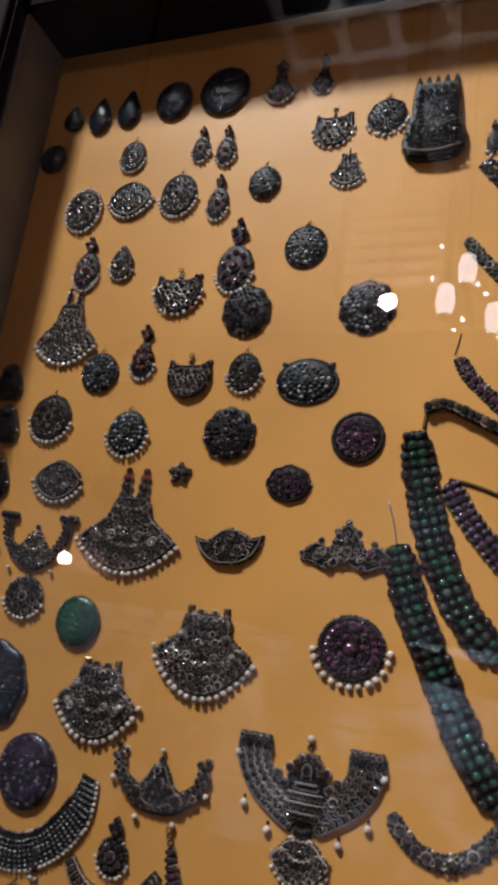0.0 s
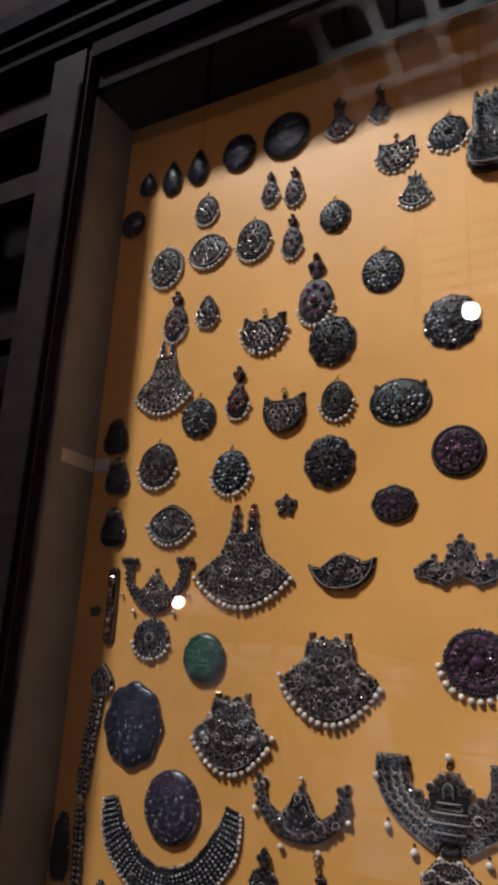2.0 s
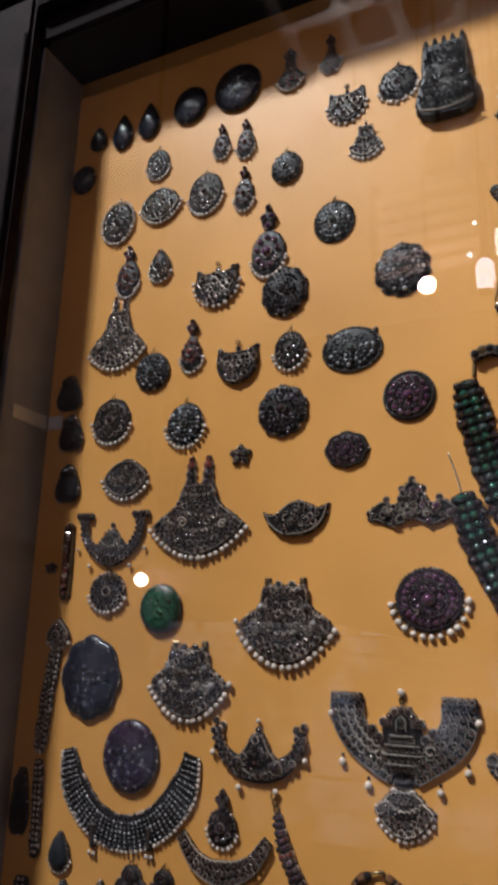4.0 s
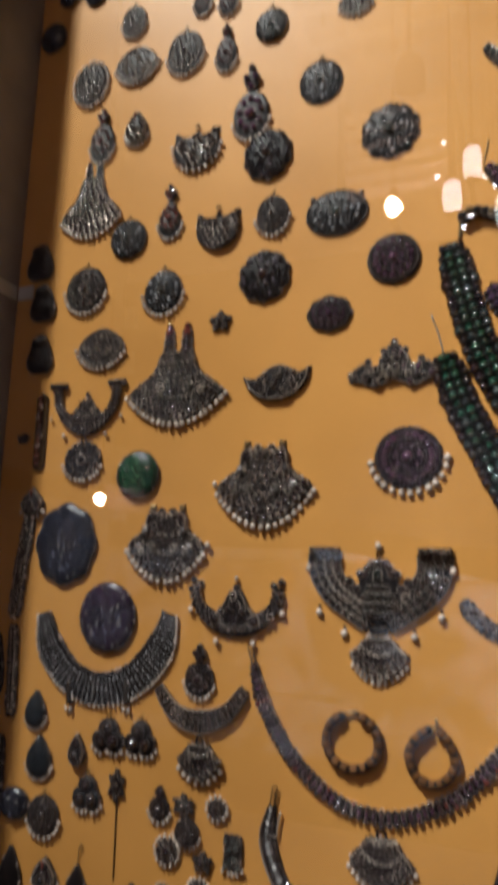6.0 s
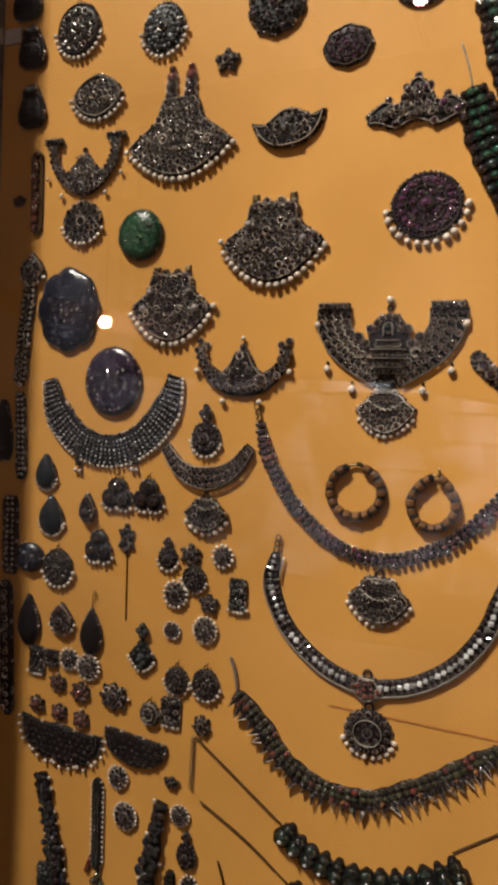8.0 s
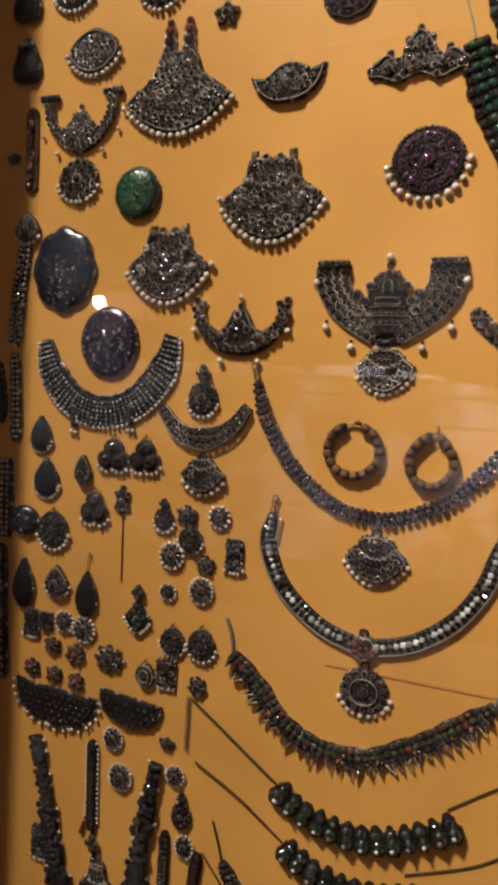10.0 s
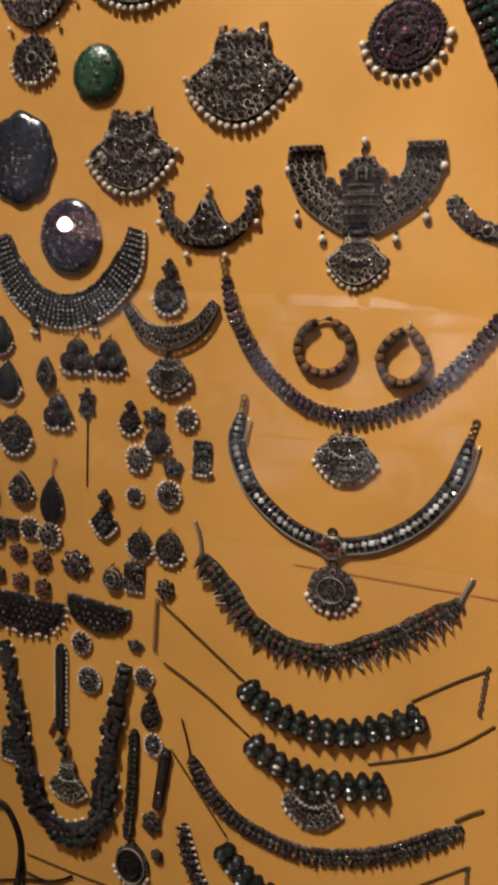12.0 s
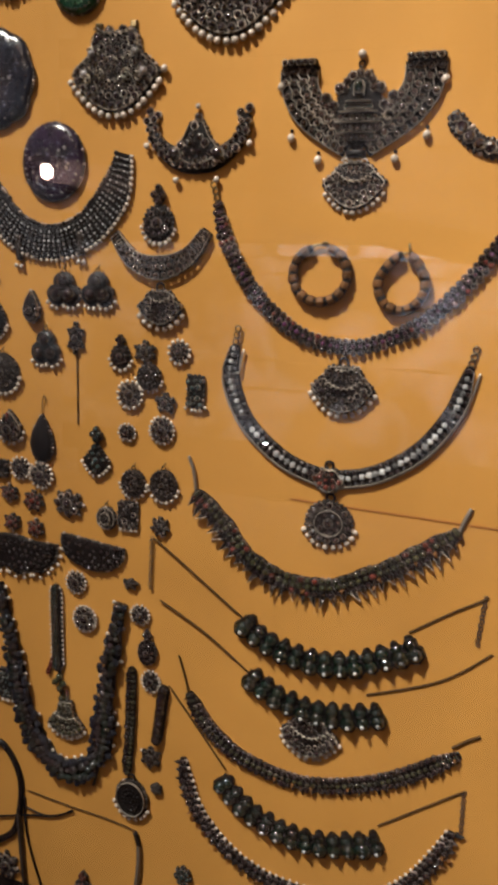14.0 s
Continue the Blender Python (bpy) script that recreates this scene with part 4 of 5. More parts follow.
def tiara_brooch(x, z, w, h, tilt=0, mat=DARK, second=None, label="tiara-shaped openwork silver brooch with dark stones"):
    j = Jewel("tiara_brooch", x, z, tilt, label + " " + PIN, "brooch", "brooches on the board")
    o = ridge(w, h)
    j.plate(o, 0.004)
    j.fill(o, 0.0033, mat, 0.005, 2.6, 0.88, second=second)
    j.contour(o, 0.94, 0.0052, 0.0006)
    j.scroll(o, int(w * h * 4500), 0.0046, 0.0076, margin=0.75)
    for s in (-0.5, -0.47, -0.3, -0.12, 0, 0.12, 0.3, 0.47, 0.5):
        j.stone(s * w * 0.98, h * (0.52 - 1.1 * abs(s) ** 0.8 if abs(s) < 0.4 else -0.2), 0.0036, mat, 0.001, "dome")
    j.done()


def crest_pendant(x, z, w, h, tilt=0, mat=DARK, pearls=0.003, label="three-branched dark silver crest pendant with hanging pearls"):
    j = Jewel("crest_pendant", x, z, tilt, label + " " + PIN, "pendant", "pendants on the board")
    u = smooth_path([(-w * 0.46, h * 0.38), (-w * 0.4, h * 0.05), (-w * 0.2, -h * 0.2), (0, -h * 0.24), (w * 0.2, -h * 0.2), (w * 0.4, h * 0.05), (w * 0.46, h * 0.38)], 5)
    j.band(u, lambda s: h * (0.14 + 0.2 * math.sin(math.pi * s) ** 2), 0.005)
    for q in (-1, 1):
        j.stone(q * w * 0.21, -h * 0.16, 0.0062, mat, 0.005, "dome")
    c = fan(w * 0.46, h * 0.6, 0.25, 0.3, 1.2)
    j.plate(c, 0.006, v=0.0)
    j.fill(c, 0.0032, mat, 0.006, 2.5, 0.85)
    j.contour(c, 0.95, 0.0068, 0.0005)
    j.rows(u, [(h * 0.05, 0.003, mat), (-h * 0.06, 0.003, mat)], 0.0075, 0.005)
    for a, b in ((-0.48, 0.46), (-0.4, 0.4), (0.4, 0.4), (0.48, 0.46), (0, 0.36)):
        j.stone(a * w, b * h, 0.0036, mat, 0.001, "dome")
    j.pearl(0, h * 0.5, pearls)
    for a, b in ((-0.5, -0.02), (0.5, -0.02), (-0.2, -0.5), (0.2, -0.5)):
        j.pearl(a * w, b * h, pearls * 1.15)
    j.done()


def winged_pendant(x, z, w, h, tilt=0, label="large winged silver pendant with bar tops and pearls"):
    j = Jewel("winged_pendant", x, z, tilt, label + " " + PIN, "pendant", "pendants on the board")
    for s in (-1, 1):
        arm = smooth_path([(s * w * 0.385, h * 0.43), (s * w * 0.375, h * 0.29), (s * w * 0.30, h * 0.165), (s * w * 0.18, h * 0.065), (s * w * 0.03, -h * 0.035)], 6)
        j.band(arm, lambda q: h * (0.26 - 0.05 * q), 0.004, name="wing")
        for k in (-1.5, -0.5, 0.5, 1.5):
            steps = along(arm, 0.0076)
            for i, (px, py, dx, dy) in enumerate(steps):
                off = k * h * 0.062 * (1 - 0.2 * i / len(steps))
                j.stone(px - dy * off, py + dx * off, 0.0025 * j.rng.uniform(0.9, 1.15), BROWNSTONE, 0.0046, "dome")
        for k in (-1, 0, 1):
            j.line([(px - dy * (k * h * 0.062 * (1 - 0.2 * i / 22) + 0.0011 * (-1) ** i), py + dx * (k * h * 0.062 * (1 - 0.2 * i / 22) + 0.0011 * (-1) ** i)) for i, (px, py, dx, dy) in enumerate(along(arm, 0.0040))], 0.0062, 0.0006)
        for e in (-1, 1):
            steps = along(arm, 0.006)
            j.line([(px - dy * h * 0.125 * e * (1 - 0.2 * i / len(steps)), py + dx * h * 0.125 * e * (1 - 0.2 * i / len(steps))) for i, (px, py, dx, dy) in enumerate(steps)], 0.0050, 0.0006)
        j.plate(block(w * 0.22, 0.0062), 0.009, SILVER, "bar_top", u=s * w * 0.385, v=h * 0.45, rim=0.0012)
        for k in range(5):
            j.stone(s * w * 0.385 + (k - 2) * w * 0.043, h * 0.45, 0.0025, BROWNSTONE, 0.0098, "dome")
        for u, v in ((0.125, 0.29), (0.205, 0.235), (0.155, 0.185)):
            j.stone(s * u * w, v * h, 0.0040, DARK, 0.0050, "dome")
        j.scrolls.append((s * w * 0.185, h * 0.115, 0.0052, 0.0070, 0.4, s * 5.4))
        for u, v in ((0.5, 0.32), (0.42, 0.0), (0.24, -0.14)):
            j.pearl(s * u * w, v * h, 0.004)
            j.stone(s * u * w, v * h + 0.0062, 0.0018, SILVER, 0.002, "dome", False)
    centre = [(-0.115 * w, 0.0), (-0.15 * w, 0.16 * h), (-0.12 * w, 0.30 * h), (-0.06 * w, 0.39 * h), (0.06 * w, 0.39 * h), (0.12 * w, 0.30 * h), (0.15 * w, 0.16 * h), (0.115 * w, 0.0), (0.0, -0.10 * h)]
    j.plate(centre, 0.006, name="centre", rim=0.0014)
    j.stone(0, h * 0.285, 0.0042, GREEN, 0.0078, "dome", True, 1.2)
    arch = [(0.034 * w * math.sin(q * 0.5), h * 0.285 + 0.045 * w * math.cos(q * 0.5)) for q in range(-4, 5)]
    j.line([(arch[0][0], h * 0.235)] + arch + [(arch[-1][0], h * 0.235)], 0.0092, 0.0007)
    for q in range(-3, 4):
        j.stone(0.088 * w * math.sin(q * 0.52), h * 0.285 + 0.084 * w * math.cos(q * 0.52), 0.0033, BROWNSTONE, 0.0062, "dome")
    for k in range(4):
        v, half = h * (0.205 - 0.062 * k), (0.085, 0.125, 0.145, 0.115)[k] * w
        j.plate(block(2 * half, 0.0011), 0.0098, FILIGREE, "bar", u=0, v=v, rim=0)
        for i in range(-3, 4):
            j.stone(i * half / 3.6, v - h * 0.030, 0.0023, GREEN if (i + k) % 3 == 0 else BROWNSTONE, 0.0070, "dome")
    j.plate(block(w * 0.12, h * 0.045), 0.007, SILVER, "link_block", u=0, v=-h * 0.105, rim=0.0012)
    j.pearl(0, h * 0.49, 0.004)
    j.loop(0, h * 0.435, 0.0025)
    low = fan(w * 0.4, h * 0.29, 0.3, 0.55, 0.7)
    j.plate(low, 0.005, v=-h * 0.3, name="drop")
    j.tiers(low, w * 0.4, h * 0.29, 0.55, 0.0029, BROWNSTONE, 0.0052, v=-h * 0.3)
    j.contour(low, 0.95, 0.006, 0.0005, v=-h * 0.3)
    j.fringe(low, 0.0028, -h * 0.02, v=-h * 0.3)
    j.done(FILIGREE)


def ladder_pendant(x, z, w, h, tilt=0, label="pale stone-set pendant with raised arms and drop"):
    j = Jewel("branched_pendant", x, z, tilt, label + " " + PIN, "pendant", "pendants on the board")
    u = smooth_path([(-w * 0.42, h * 0.42), (-w * 0.39, h * 0.25), (-w * 0.22, h * 0.08), (0, h * 0.0), (w * 0.22, h * 0.08), (w * 0.39, h * 0.25), (w * 0.42, h * 0.45)], 5)
    j.band(u, lambda s: h * (0.07 + 0.05 * math.sin(math.pi * s) ** 2), 0.004)
    j.rows(u, [(h * 0.028, 0.0026, DARK), (-h * 0.028, 0.0026, DARK)], 0.0066, 0.0045, "dome")
    c = fan(w * 0.5, h * 0.36, 0.2, 0.5, 1.1)
    j.plate(c, 0.004, v=h * 0.13)
    j.tiers(c, w * 0.5, h * 0.36, 0.5, 0.0029, DARK, 0.0046, v=h * 0.13)
    for s in (-1, 1):
        j.plate(block(w * 0.24, h * 0.05), 0.006, SILVER, "bar", u=s * w * 0.42, v=h * 0.46)
        for k in range(4):
            j.stone(s * w * 0.42 + (k - 1.5) * w * 0.058, h * 0.46, 0.0022, DARK, 0.006, "dome")
        j.pearl(s * w * 0.3, -h * 0.05, 0.003)
        j.pearl(s * w * 0.5, h * 0.12, 0.0026)
    d = oval(w * 0.5, h * 0.36)
    j.plate(d, 0.004, v=-h * 0.3)
    j.wheel(w * 0.48, h * 0.34, 0.0034, DARK, 0.0044, v=-h * 0.3)
    j.fringe(d, 0.003, -h * 0.02, v=-h * 0.3)
    j.loop(0, -h * 0.1, 0.003)
    j.stone(0, h * 0.36, 0.003, DARK, 0.001, "dome")
    j.done(COLLAR)


def amulet(x, z, w, h, tilt=0, label="large dark domed amulet box with five knobs"):
    j = Jewel("amulet", x, z, tilt, label + " " + PIN, "pendant", "pendants on the board")
    side = [(0.60, 0.38), (0.70, 0.32), (0.74, 0.20), (0.74, 0.06), (0.80, -0.06), (0.93, -0.16), (1.0, -0.28), (0.97, -0.38), (0.80, -0.46), (0.45, -0.50)]
    o = [(w / 2 * a, h * b) for a, b in side] + [(-w / 2 * a, h * b) for a, b in reversed(side)]
    j.plate(o, 0.013, SILVER, "case", 0.22, rim=0.0016)
    j.sow(o, 0.0014, SILVER, 0.0150, 0.86)
    for q, e in ((-0.12, 0.80), (-0.40, 0.86)):
        j.line([(w / 2 * e * k / 10, h * (q - 0.05 * (1 - (k / 10) ** 2))) for k in range(-10, 11)], 0.0162, 0.0007)
    for k in range(5):
        u = (k - 2) * w * 0.15
        j.stone(u, h * 0.385, 0.0046, SILVER, 0.004, "dome", False)
        j.stone(u, h * 0.435, 0.0034, SILVER, 0.004, "dome", False)
        j.stone(u, h * 0.475, 0.0021, SILVER, 0.004, "dome", False)
    for k in range(26):
        j.stone(j.rng.uniform(-0.26, 0.36) * w, j.rng.uniform(-0.28, 0.26) * h, 0.0020, CLEAR if k % 4 == 0 else DARK, 0.0156)
    j.done(SHADED, SHADED)


def necklace(points, width, offsets, step, label, t=0.004, kind="cut", ends=0.0, spikes=0.0, pearl_edge=0.0, category="necklace", base=None, settings=None, rims=True, taper=0.07, wave=0.0, rope=False, mixin=None, bead=0.0021, curls=True, sprigs=0.0, bands=(), jitter=0.0004):
    """A strand laid along the board through a few points."""
    x, z = points[0]
    names = {"necklace": "necklace", "bracelet": "bracelet"}
    j = Jewel(names.get(category, category.replace(" ", "_")), x, z, 0, label + " " + PIN, category, category + "s on the board")
    line = smooth_path([(a - x, b - z) for a, b in points], 12)
    wide = lambda s: width * min(1.0, 0.45 + 0.55 * min(s, 1 - s) / taper if taper else 1.0) * (1 + wave * math.sin(s * 61) * math.sin(s * 23 + 1))
    j.band(line, wide, t * 0.8, base or SILVER)
    steps = along(line, step)
    for i, (px, py, dx, dy) in enumerate(steps):
        q = wide((i + 0.5) / len(steps)) / width
        for off, r, mat, *lift in offsets:
            u, v = px - dy * off * q + j.rng.uniform(-jitter, jitter), py + dx * off * q + j.rng.uniform(-jitter, jitter)
            mat = mixin[0] if mixin and mat is not PEARL and j.rng.random() < mixin[1] else mat
            if mat is PEARL:
                j.pearl(u, v, r, t * 0.6)
            else:
                j.stone(u, v, r * j.rng.uniform(0.8, 1.12) * (0.6 + 0.4 * q), mat, t + sum(lift), kind, not lift)
    for off in bands:
        run = along(line, 0.004)
        j.line([(px - dy * off * wide((i + 0.5) / len(run)) / width, py + dx * off * wide((i + 0.5) / len(run)) / width) for i, (px, py, dx, dy) in enumerate(run)], t + 0.0014, 0.00035)
    for i, (px, py, dx, dy) in enumerate(along(line, 0.013) if sprigs else ()):
        side = j.rng.choice((-1, 1))
        m = side * (wide((i + 0.5) * 0.013 / (0.013 * len(along(line, 0.013)))) / 2 + sprigs)
        j.pearl(px - dy * m, py + dx * m, sprigs)
    low = along(line, 0.0095)
    for i, (px, py, dx, dy) in enumerate(low if spikes else ()):
        m = wide((i + 0.5) / len(low)) / 2
        ax, ay = (dy, -dx) if -dx < 0 else (-dy, dx)
        for layer, share in ((0, 1.0), (1, 0.5)) if i % 2 else ((0, 1.0),):
            q, lean = spikes * share * j.rng.uniform(0.7, 1.25), j.rng.uniform(-0.35, 0.35)
            o, wd = m * (0.75 - 0.5 * layer), 0.0022 * (1 + spikes * 40)
            tip = (px + ax * (o + q) + dx * q * lean, py + ay * (o + q) + dy * q * lean, 0.004 + 0.004 * layer)
            b0, b1 = (px + ax * o - dx * wd, py + ay * o - dy * wd), (px + ax * o + dx * wd, py + ay * o + dy * wd)
            mesh_ob("spike", [(*b0, 0.002), (*b1, 0.002), tip, (px + ax * (o + q * 0.35), py + ay * (o + q * 0.35), 0.0065 + 0.004 * layer)], [[0, 1, 3], [1, 2, 3], [2, 0, 3], [0, 2, 1]], j.rng.choice((SILVER, SILVER, SHADED, BRONZE)), j.ob)
            if spikes > 0.01 and layer == 0:
                j.line([b0, tip[:2], b1], 0.0062, 0.0002)
    if pearl_edge:
        edge = along(line, pearl_edge * 2.0)
        for i, (px, py, dx, dy) in enumerate(edge):
            ax, ay = (dy, -dx) if -dx < 0 else (-dy, dx)
            m = wide((i + 0.5) / len(edge)) / 2 + pearl_edge * 0.6
            j.pearl(px + ax * m, py + ay * m, pearl_edge)
    if rope:
        side = []
        for i, (px, py, dx, dy) in enumerate(along(line, 0.004)):
            ax, ay = (dy, -dx) if -dx < 0 else (-dy, dx)
            side.append((px + ax * (width / 2 + 0.0012), py + ay * (width / 2 + 0.0012)))
        j.wire(side, 0.0011, BRIGHT, 0.003, "rope_edge")
    if ends:
        for (px, py), (qx, qy) in ((line[0], line[1]), (line[-1], line[-2])):
            d = math.hypot(px - qx, py - qy)
            for k in range(3):
                j.loop(px + (px - qx) / d * ends * (0.8 + 1.5 * k), py + (py - qy) / d * ends * (0.8 + 1.5 * k), ends * 0.7, GOLD)
    if rims and width > 0.006:
        rim = along(line, bead * 2.2)
        for s in (-1, 1):
            j.beads += [(px - dy * s * wide((i + 0.5) / len(rim)) / 2, py + dx * s * wide((i + 0.5) / len(rim)) / 2, bead * j.rng.uniform(0.7, 1.35), t * 0.5) for i, (px, py, dx, dy) in enumerate(rim)]
    if curls and width > 0.012 and (not spikes or spikes > 0.01):
        for px, py, dx, dy in along(line, 0.011):
            j.scrolls.append((px + j.rng.uniform(-0.25, 0.25) * width, py + j.rng.uniform(-0.25, 0.25) * width, 0.0034, t + 0.0024, j.rng.uniform(0, 6.28), 4.2))
    j.done(settings)
    return j


def half_moon(x, z, w, h, tilt=0, pearls=0.0, dip=0.12, label="dark half-moon hair ornament closely set with beads"):
    j = Jewel("hair_ornament", x, z, tilt, label + " " + PIN, "hair ornament", "hair ornaments on the board")
    n = 22
    low = [(-w / 2 * math.cos(math.pi * k / n), -h * (0.85 + (0.07 * math.cos(k * math.pi / 2) if pearls else 0)) * math.sin(math.pi * k / n) ** 0.7 + h * 0.4) for k in range(n + 1)]
    up = [(w / 2 * (1 - 2 * k / 12), h * (0.4 + dip * math.cos(4 * math.pi * k / 12) - dip)) for k in range(1, 12)]
    o = low + up
    j.plate(o, 0.005)
    j.sow(o, 0.0018, SILVER, 0.0045, 0.93)
    j.fill(o, 0.0026, DARK, 0.005, 3.0, 0.9)
    if pearls:
        for px, py, dx, dy in along(low, pearls * 3.0):
            j.pearl(px + dy * pearls * 1.9, py - dx * pearls * 1.9, pearls * 0.9)
            j.line([(px, py), (px + dy * pearls * 1.2, py - dx * pearls * 1.2)], 0.003, 0.0005)
    j.done(SILVER)


def hang(j, x, z, form, w, h, mat=DARK, pearls=0.0031, r=0.0032, second=None):
    """A pendant that belongs to a necklace, at a place on the board."""
    m = j.ob.matrix_basis.inverted() @ Vector((x, 0, z))
    o = {"fan": fan(w, h, 0.34, 0.5, 0.8), "oval": oval(w, h), "plain": oval(w, h)}[form]
    k = j
    k.host = k.plate(o, 0.006, SILVER, "drop", u=m.x, v=m.y)
    if form == "plain":
        k.contour(o, 0.9, 0.0072, 0.0005, u=m.x, v=m.y)
        k.grain(w * 0.7, h * 0.7, 0.0018, SILVER, 0.0066, u=m.x, v=m.y, dome=0.001)
    elif form == "oval":
        k.contour(o, 0.6, 0.0085, 0.0004, u=m.x, v=m.y)
        k.wheel(w * 0.92, h * 0.92, r, mat, 0.006, u=m.x, v=m.y, second=second)
    else:
        k.tiers(o, w, h, 0.5, r * 0.92, mat, 0.0064, u=m.x, v=m.y, second=second)
        k.contour(o, 0.95, 0.0072, 0.0005, u=m.x, v=m.y)
    k.fringe(o, pearls, h * (-0.05 if form == "fan" else -0.12), u=m.x, v=m.y)
    k.loop(m.x, m.y + h / 2 + 0.003, 0.004)
    k.done()


def cord(j, points, r=0.00115, mat=None, name="chain"):
    """A thin chain or cord that belongs to a necklace."""
    o = j.ob.matrix_basis.translation
    j.wire(smooth_path([(a - o.x, b - o.z) for a, b in points], 6), r, mat or CORD, 0.002, name)


def links(j, x0, z0, x1, z1, r=0.0016, n=13):
    o = j.ob.matrix_basis.translation
    for k in range(n):
        s = k / (n - 1)
        j.loop(x0 + s * (x1 - x0) - o.x + 0.0006 * (-1) ** k, z0 + s * (z1 - z0) - o.z, r * 1.1, SHADED)


def hoop(x, z, w, h, gap, tilt=0, pinch=0.0, label="dark beaded hoop bracelet with a gilt clasp"):
    j = Jewel("hoop_bracelet", x, z, tilt, label + " " + PIN, "bracelet", "bracelets on the board")
    n, at = 30, lambda a: (w / 2 * math.sin(a) * (1 - pinch * max(0.0, math.cos(a))), h / 2 * math.cos(a))
    for k in range(n):
        a = math.radians(gap / 2) + (2 * math.pi - math.radians(gap)) * k / (n - 1)
        (u, v), (p, q) = at(a - 0.02), at(a + 0.02)
        ob = mesh_ob("bead", *bead(), SILVER if k % 2 else BRONZE, j.ob)
        size = j.rng.uniform(0.92, 1.08) * (0.0041 if k % 2 else 0.0047)
        ob.matrix_basis = Matrix.LocRotScale((*at(a), 0.0048), Euler((0, 0, math.atan2(q - v, p - u))), (0.0034 if k % 2 else 0.0036, size, size))
    g = math.radians(gap / 2)
    j.wire([(at(g * s)[0], at(g * s)[1] + 0.002 * (1 - s * s)) for s in (-1, -0.6, -0.2, 0.2, 0.6, 1)], 0.0012, GOLD, 0.0046, "clasp")
    j.wire([at(g), (at(g)[0] * 0.4, h / 2 + 0.004), (at(g)[0] * 0.1, h / 2 + (0.010 if pinch else 0.003))], 0.0013, GOLD, 0.006, "clasp_pin")
    return j


def bead():
    v, f = lathe([(0, -1), (0.8, -1), (1, -0.6), (1, 0.6), (0.8, 1), (0, 1)], 8)
    return [(z, x, y) for x, y, z in v], f


# upper row, half in the shade of the top rail
teardrop_stud(-0.442, 2.384, 0.031, 0.037, plate=BLUE, stones=False)
teardrop_stud(-0.399, 2.383, 0.036, 0.055, plate=BLUE, stones=False)
teardrop_stud(-0.355, 2.388, 0.036, 0.056, plate=BLUE, stones=False)
plain_medallion(-0.289, 2.391, 0.051, 0.057, studs=4, label="plain dark oval enamel medallion")
plain_medallion(-0.217, 2.395, 0.067, 0.070, studs=7, label="dark oval enamel medallion with a beaded edge")
drop_earring(-0.141, 2.396, 0.040, 0.059, form="fan")
drop_earring(-0.086, 2.399, 0.029, 0.055, form="fan")
plain_medallion(-0.462, 2.322, 0.039, 0.043, studs=3, label="small dark round enamel medallion")
oval_pendant(-0.335, 2.311, 0.034, 0.043, pearls=0.0022)
drop_earring(-0.237, 2.318, 0.024, 0.049)
drop_earring(-0.202, 2.312, 0.026, 0.055)
oval_pendant(-0.395, 2.235, 0.046, 0.058, pearls=0.0028, low=0.6)
bow_brooch(-0.327, 2.246, 0.059, 0.048, pearls=0.0028, lift=0.0, label="lens-shaped blackened silver brooch with pearl fringe")
oval_pendant(-0.258, 2.246, 0.047, 0.057, pearls=0.0028)
drop_earring(-0.202, 2.238, 0.028, 0.062)
oval_pendant(-0.145, 2.252, 0.038, 0.042, mat=TEAL, label="small oval worn silver pendant with grey stones")
crown_pendant(-0.066, 2.320, 0.045, 0.053, pearls=0.0028)
oval_pendant(-0.003, 2.326, 0.044, 0.045, pearls=0.0028, lobes=8, label="scalloped silver pendant with dark stones and pearls")
amulet(0.052, 2.315, 0.069, 0.113)
fan_pendant(-0.043, 2.258, 0.038, 0.040, pearls=0.0028, horns=1, r=0.0028, top=0.35, label="small fan-shaped silver pendant with pearls")
oval_pendant(-0.083, 2.161, 0.048, 0.052, beads=SILVER, mat=TEAL, label="round silver pendant with grey stones, beaded edge")
drop_earring(-0.167, 2.157, 0.048, 0.095, head=0.38, mat=RUBY, pearls=0.0028, label="two-tier leaf-topped pendant with purple stones and pearls")
oval_pendant(-0.145, 2.084, 0.056, 0.061, lobes=10, loop=False, label="scalloped round silver pendant with dark stones")
drop_earring(-0.371, 2.157, 0.038, 0.073)
teardrop_stud(-0.321, 2.156, 0.034, 0.044, pearls=0.0026)
crown_pendant(-0.236, 2.114, 0.058, 0.058, pearls=0.003)
oval_pendant(-0.005, 2.083, 0.060, 0.062, lobes=10, mat=TEAL, loop=False, label="large scalloped round pendant of dark shiny stones")
fan_pendant(-0.380, 2.061, 0.085, 0.077, top=0.3, drop=0.32, label="tall fan-shaped silver pendant with two eyes, pearls")
oval_pendant(-0.323, 2.008, 0.048, 0.049, mat=TEAL)
drop_earring(-0.267, 2.035, 0.036, 0.067, form="drop")
crown_pendant(-0.204, 2.005, 0.053, 0.054)
oval_pendant(-0.137, 2.009, 0.036, 0.044, pearls=0.0028)
oval_pendant(-0.063, 1.998, 0.067, 0.051, mat=TEAL, beads=STEELY, knobs=2, ring=14, loop=False, label="wide oval pendant set with grey-green stones")
teardrop_stud(-0.451, 1.994, 0.044, 0.050, stones=False, form=pear, label="dark pear-shaped two-tier earring of blackened silver")
teardrop_stud(-0.442, 1.939, 0.042, 0.050, stones=False, form=pear, label="dark pear-shaped two-tier earring of blackened silver")
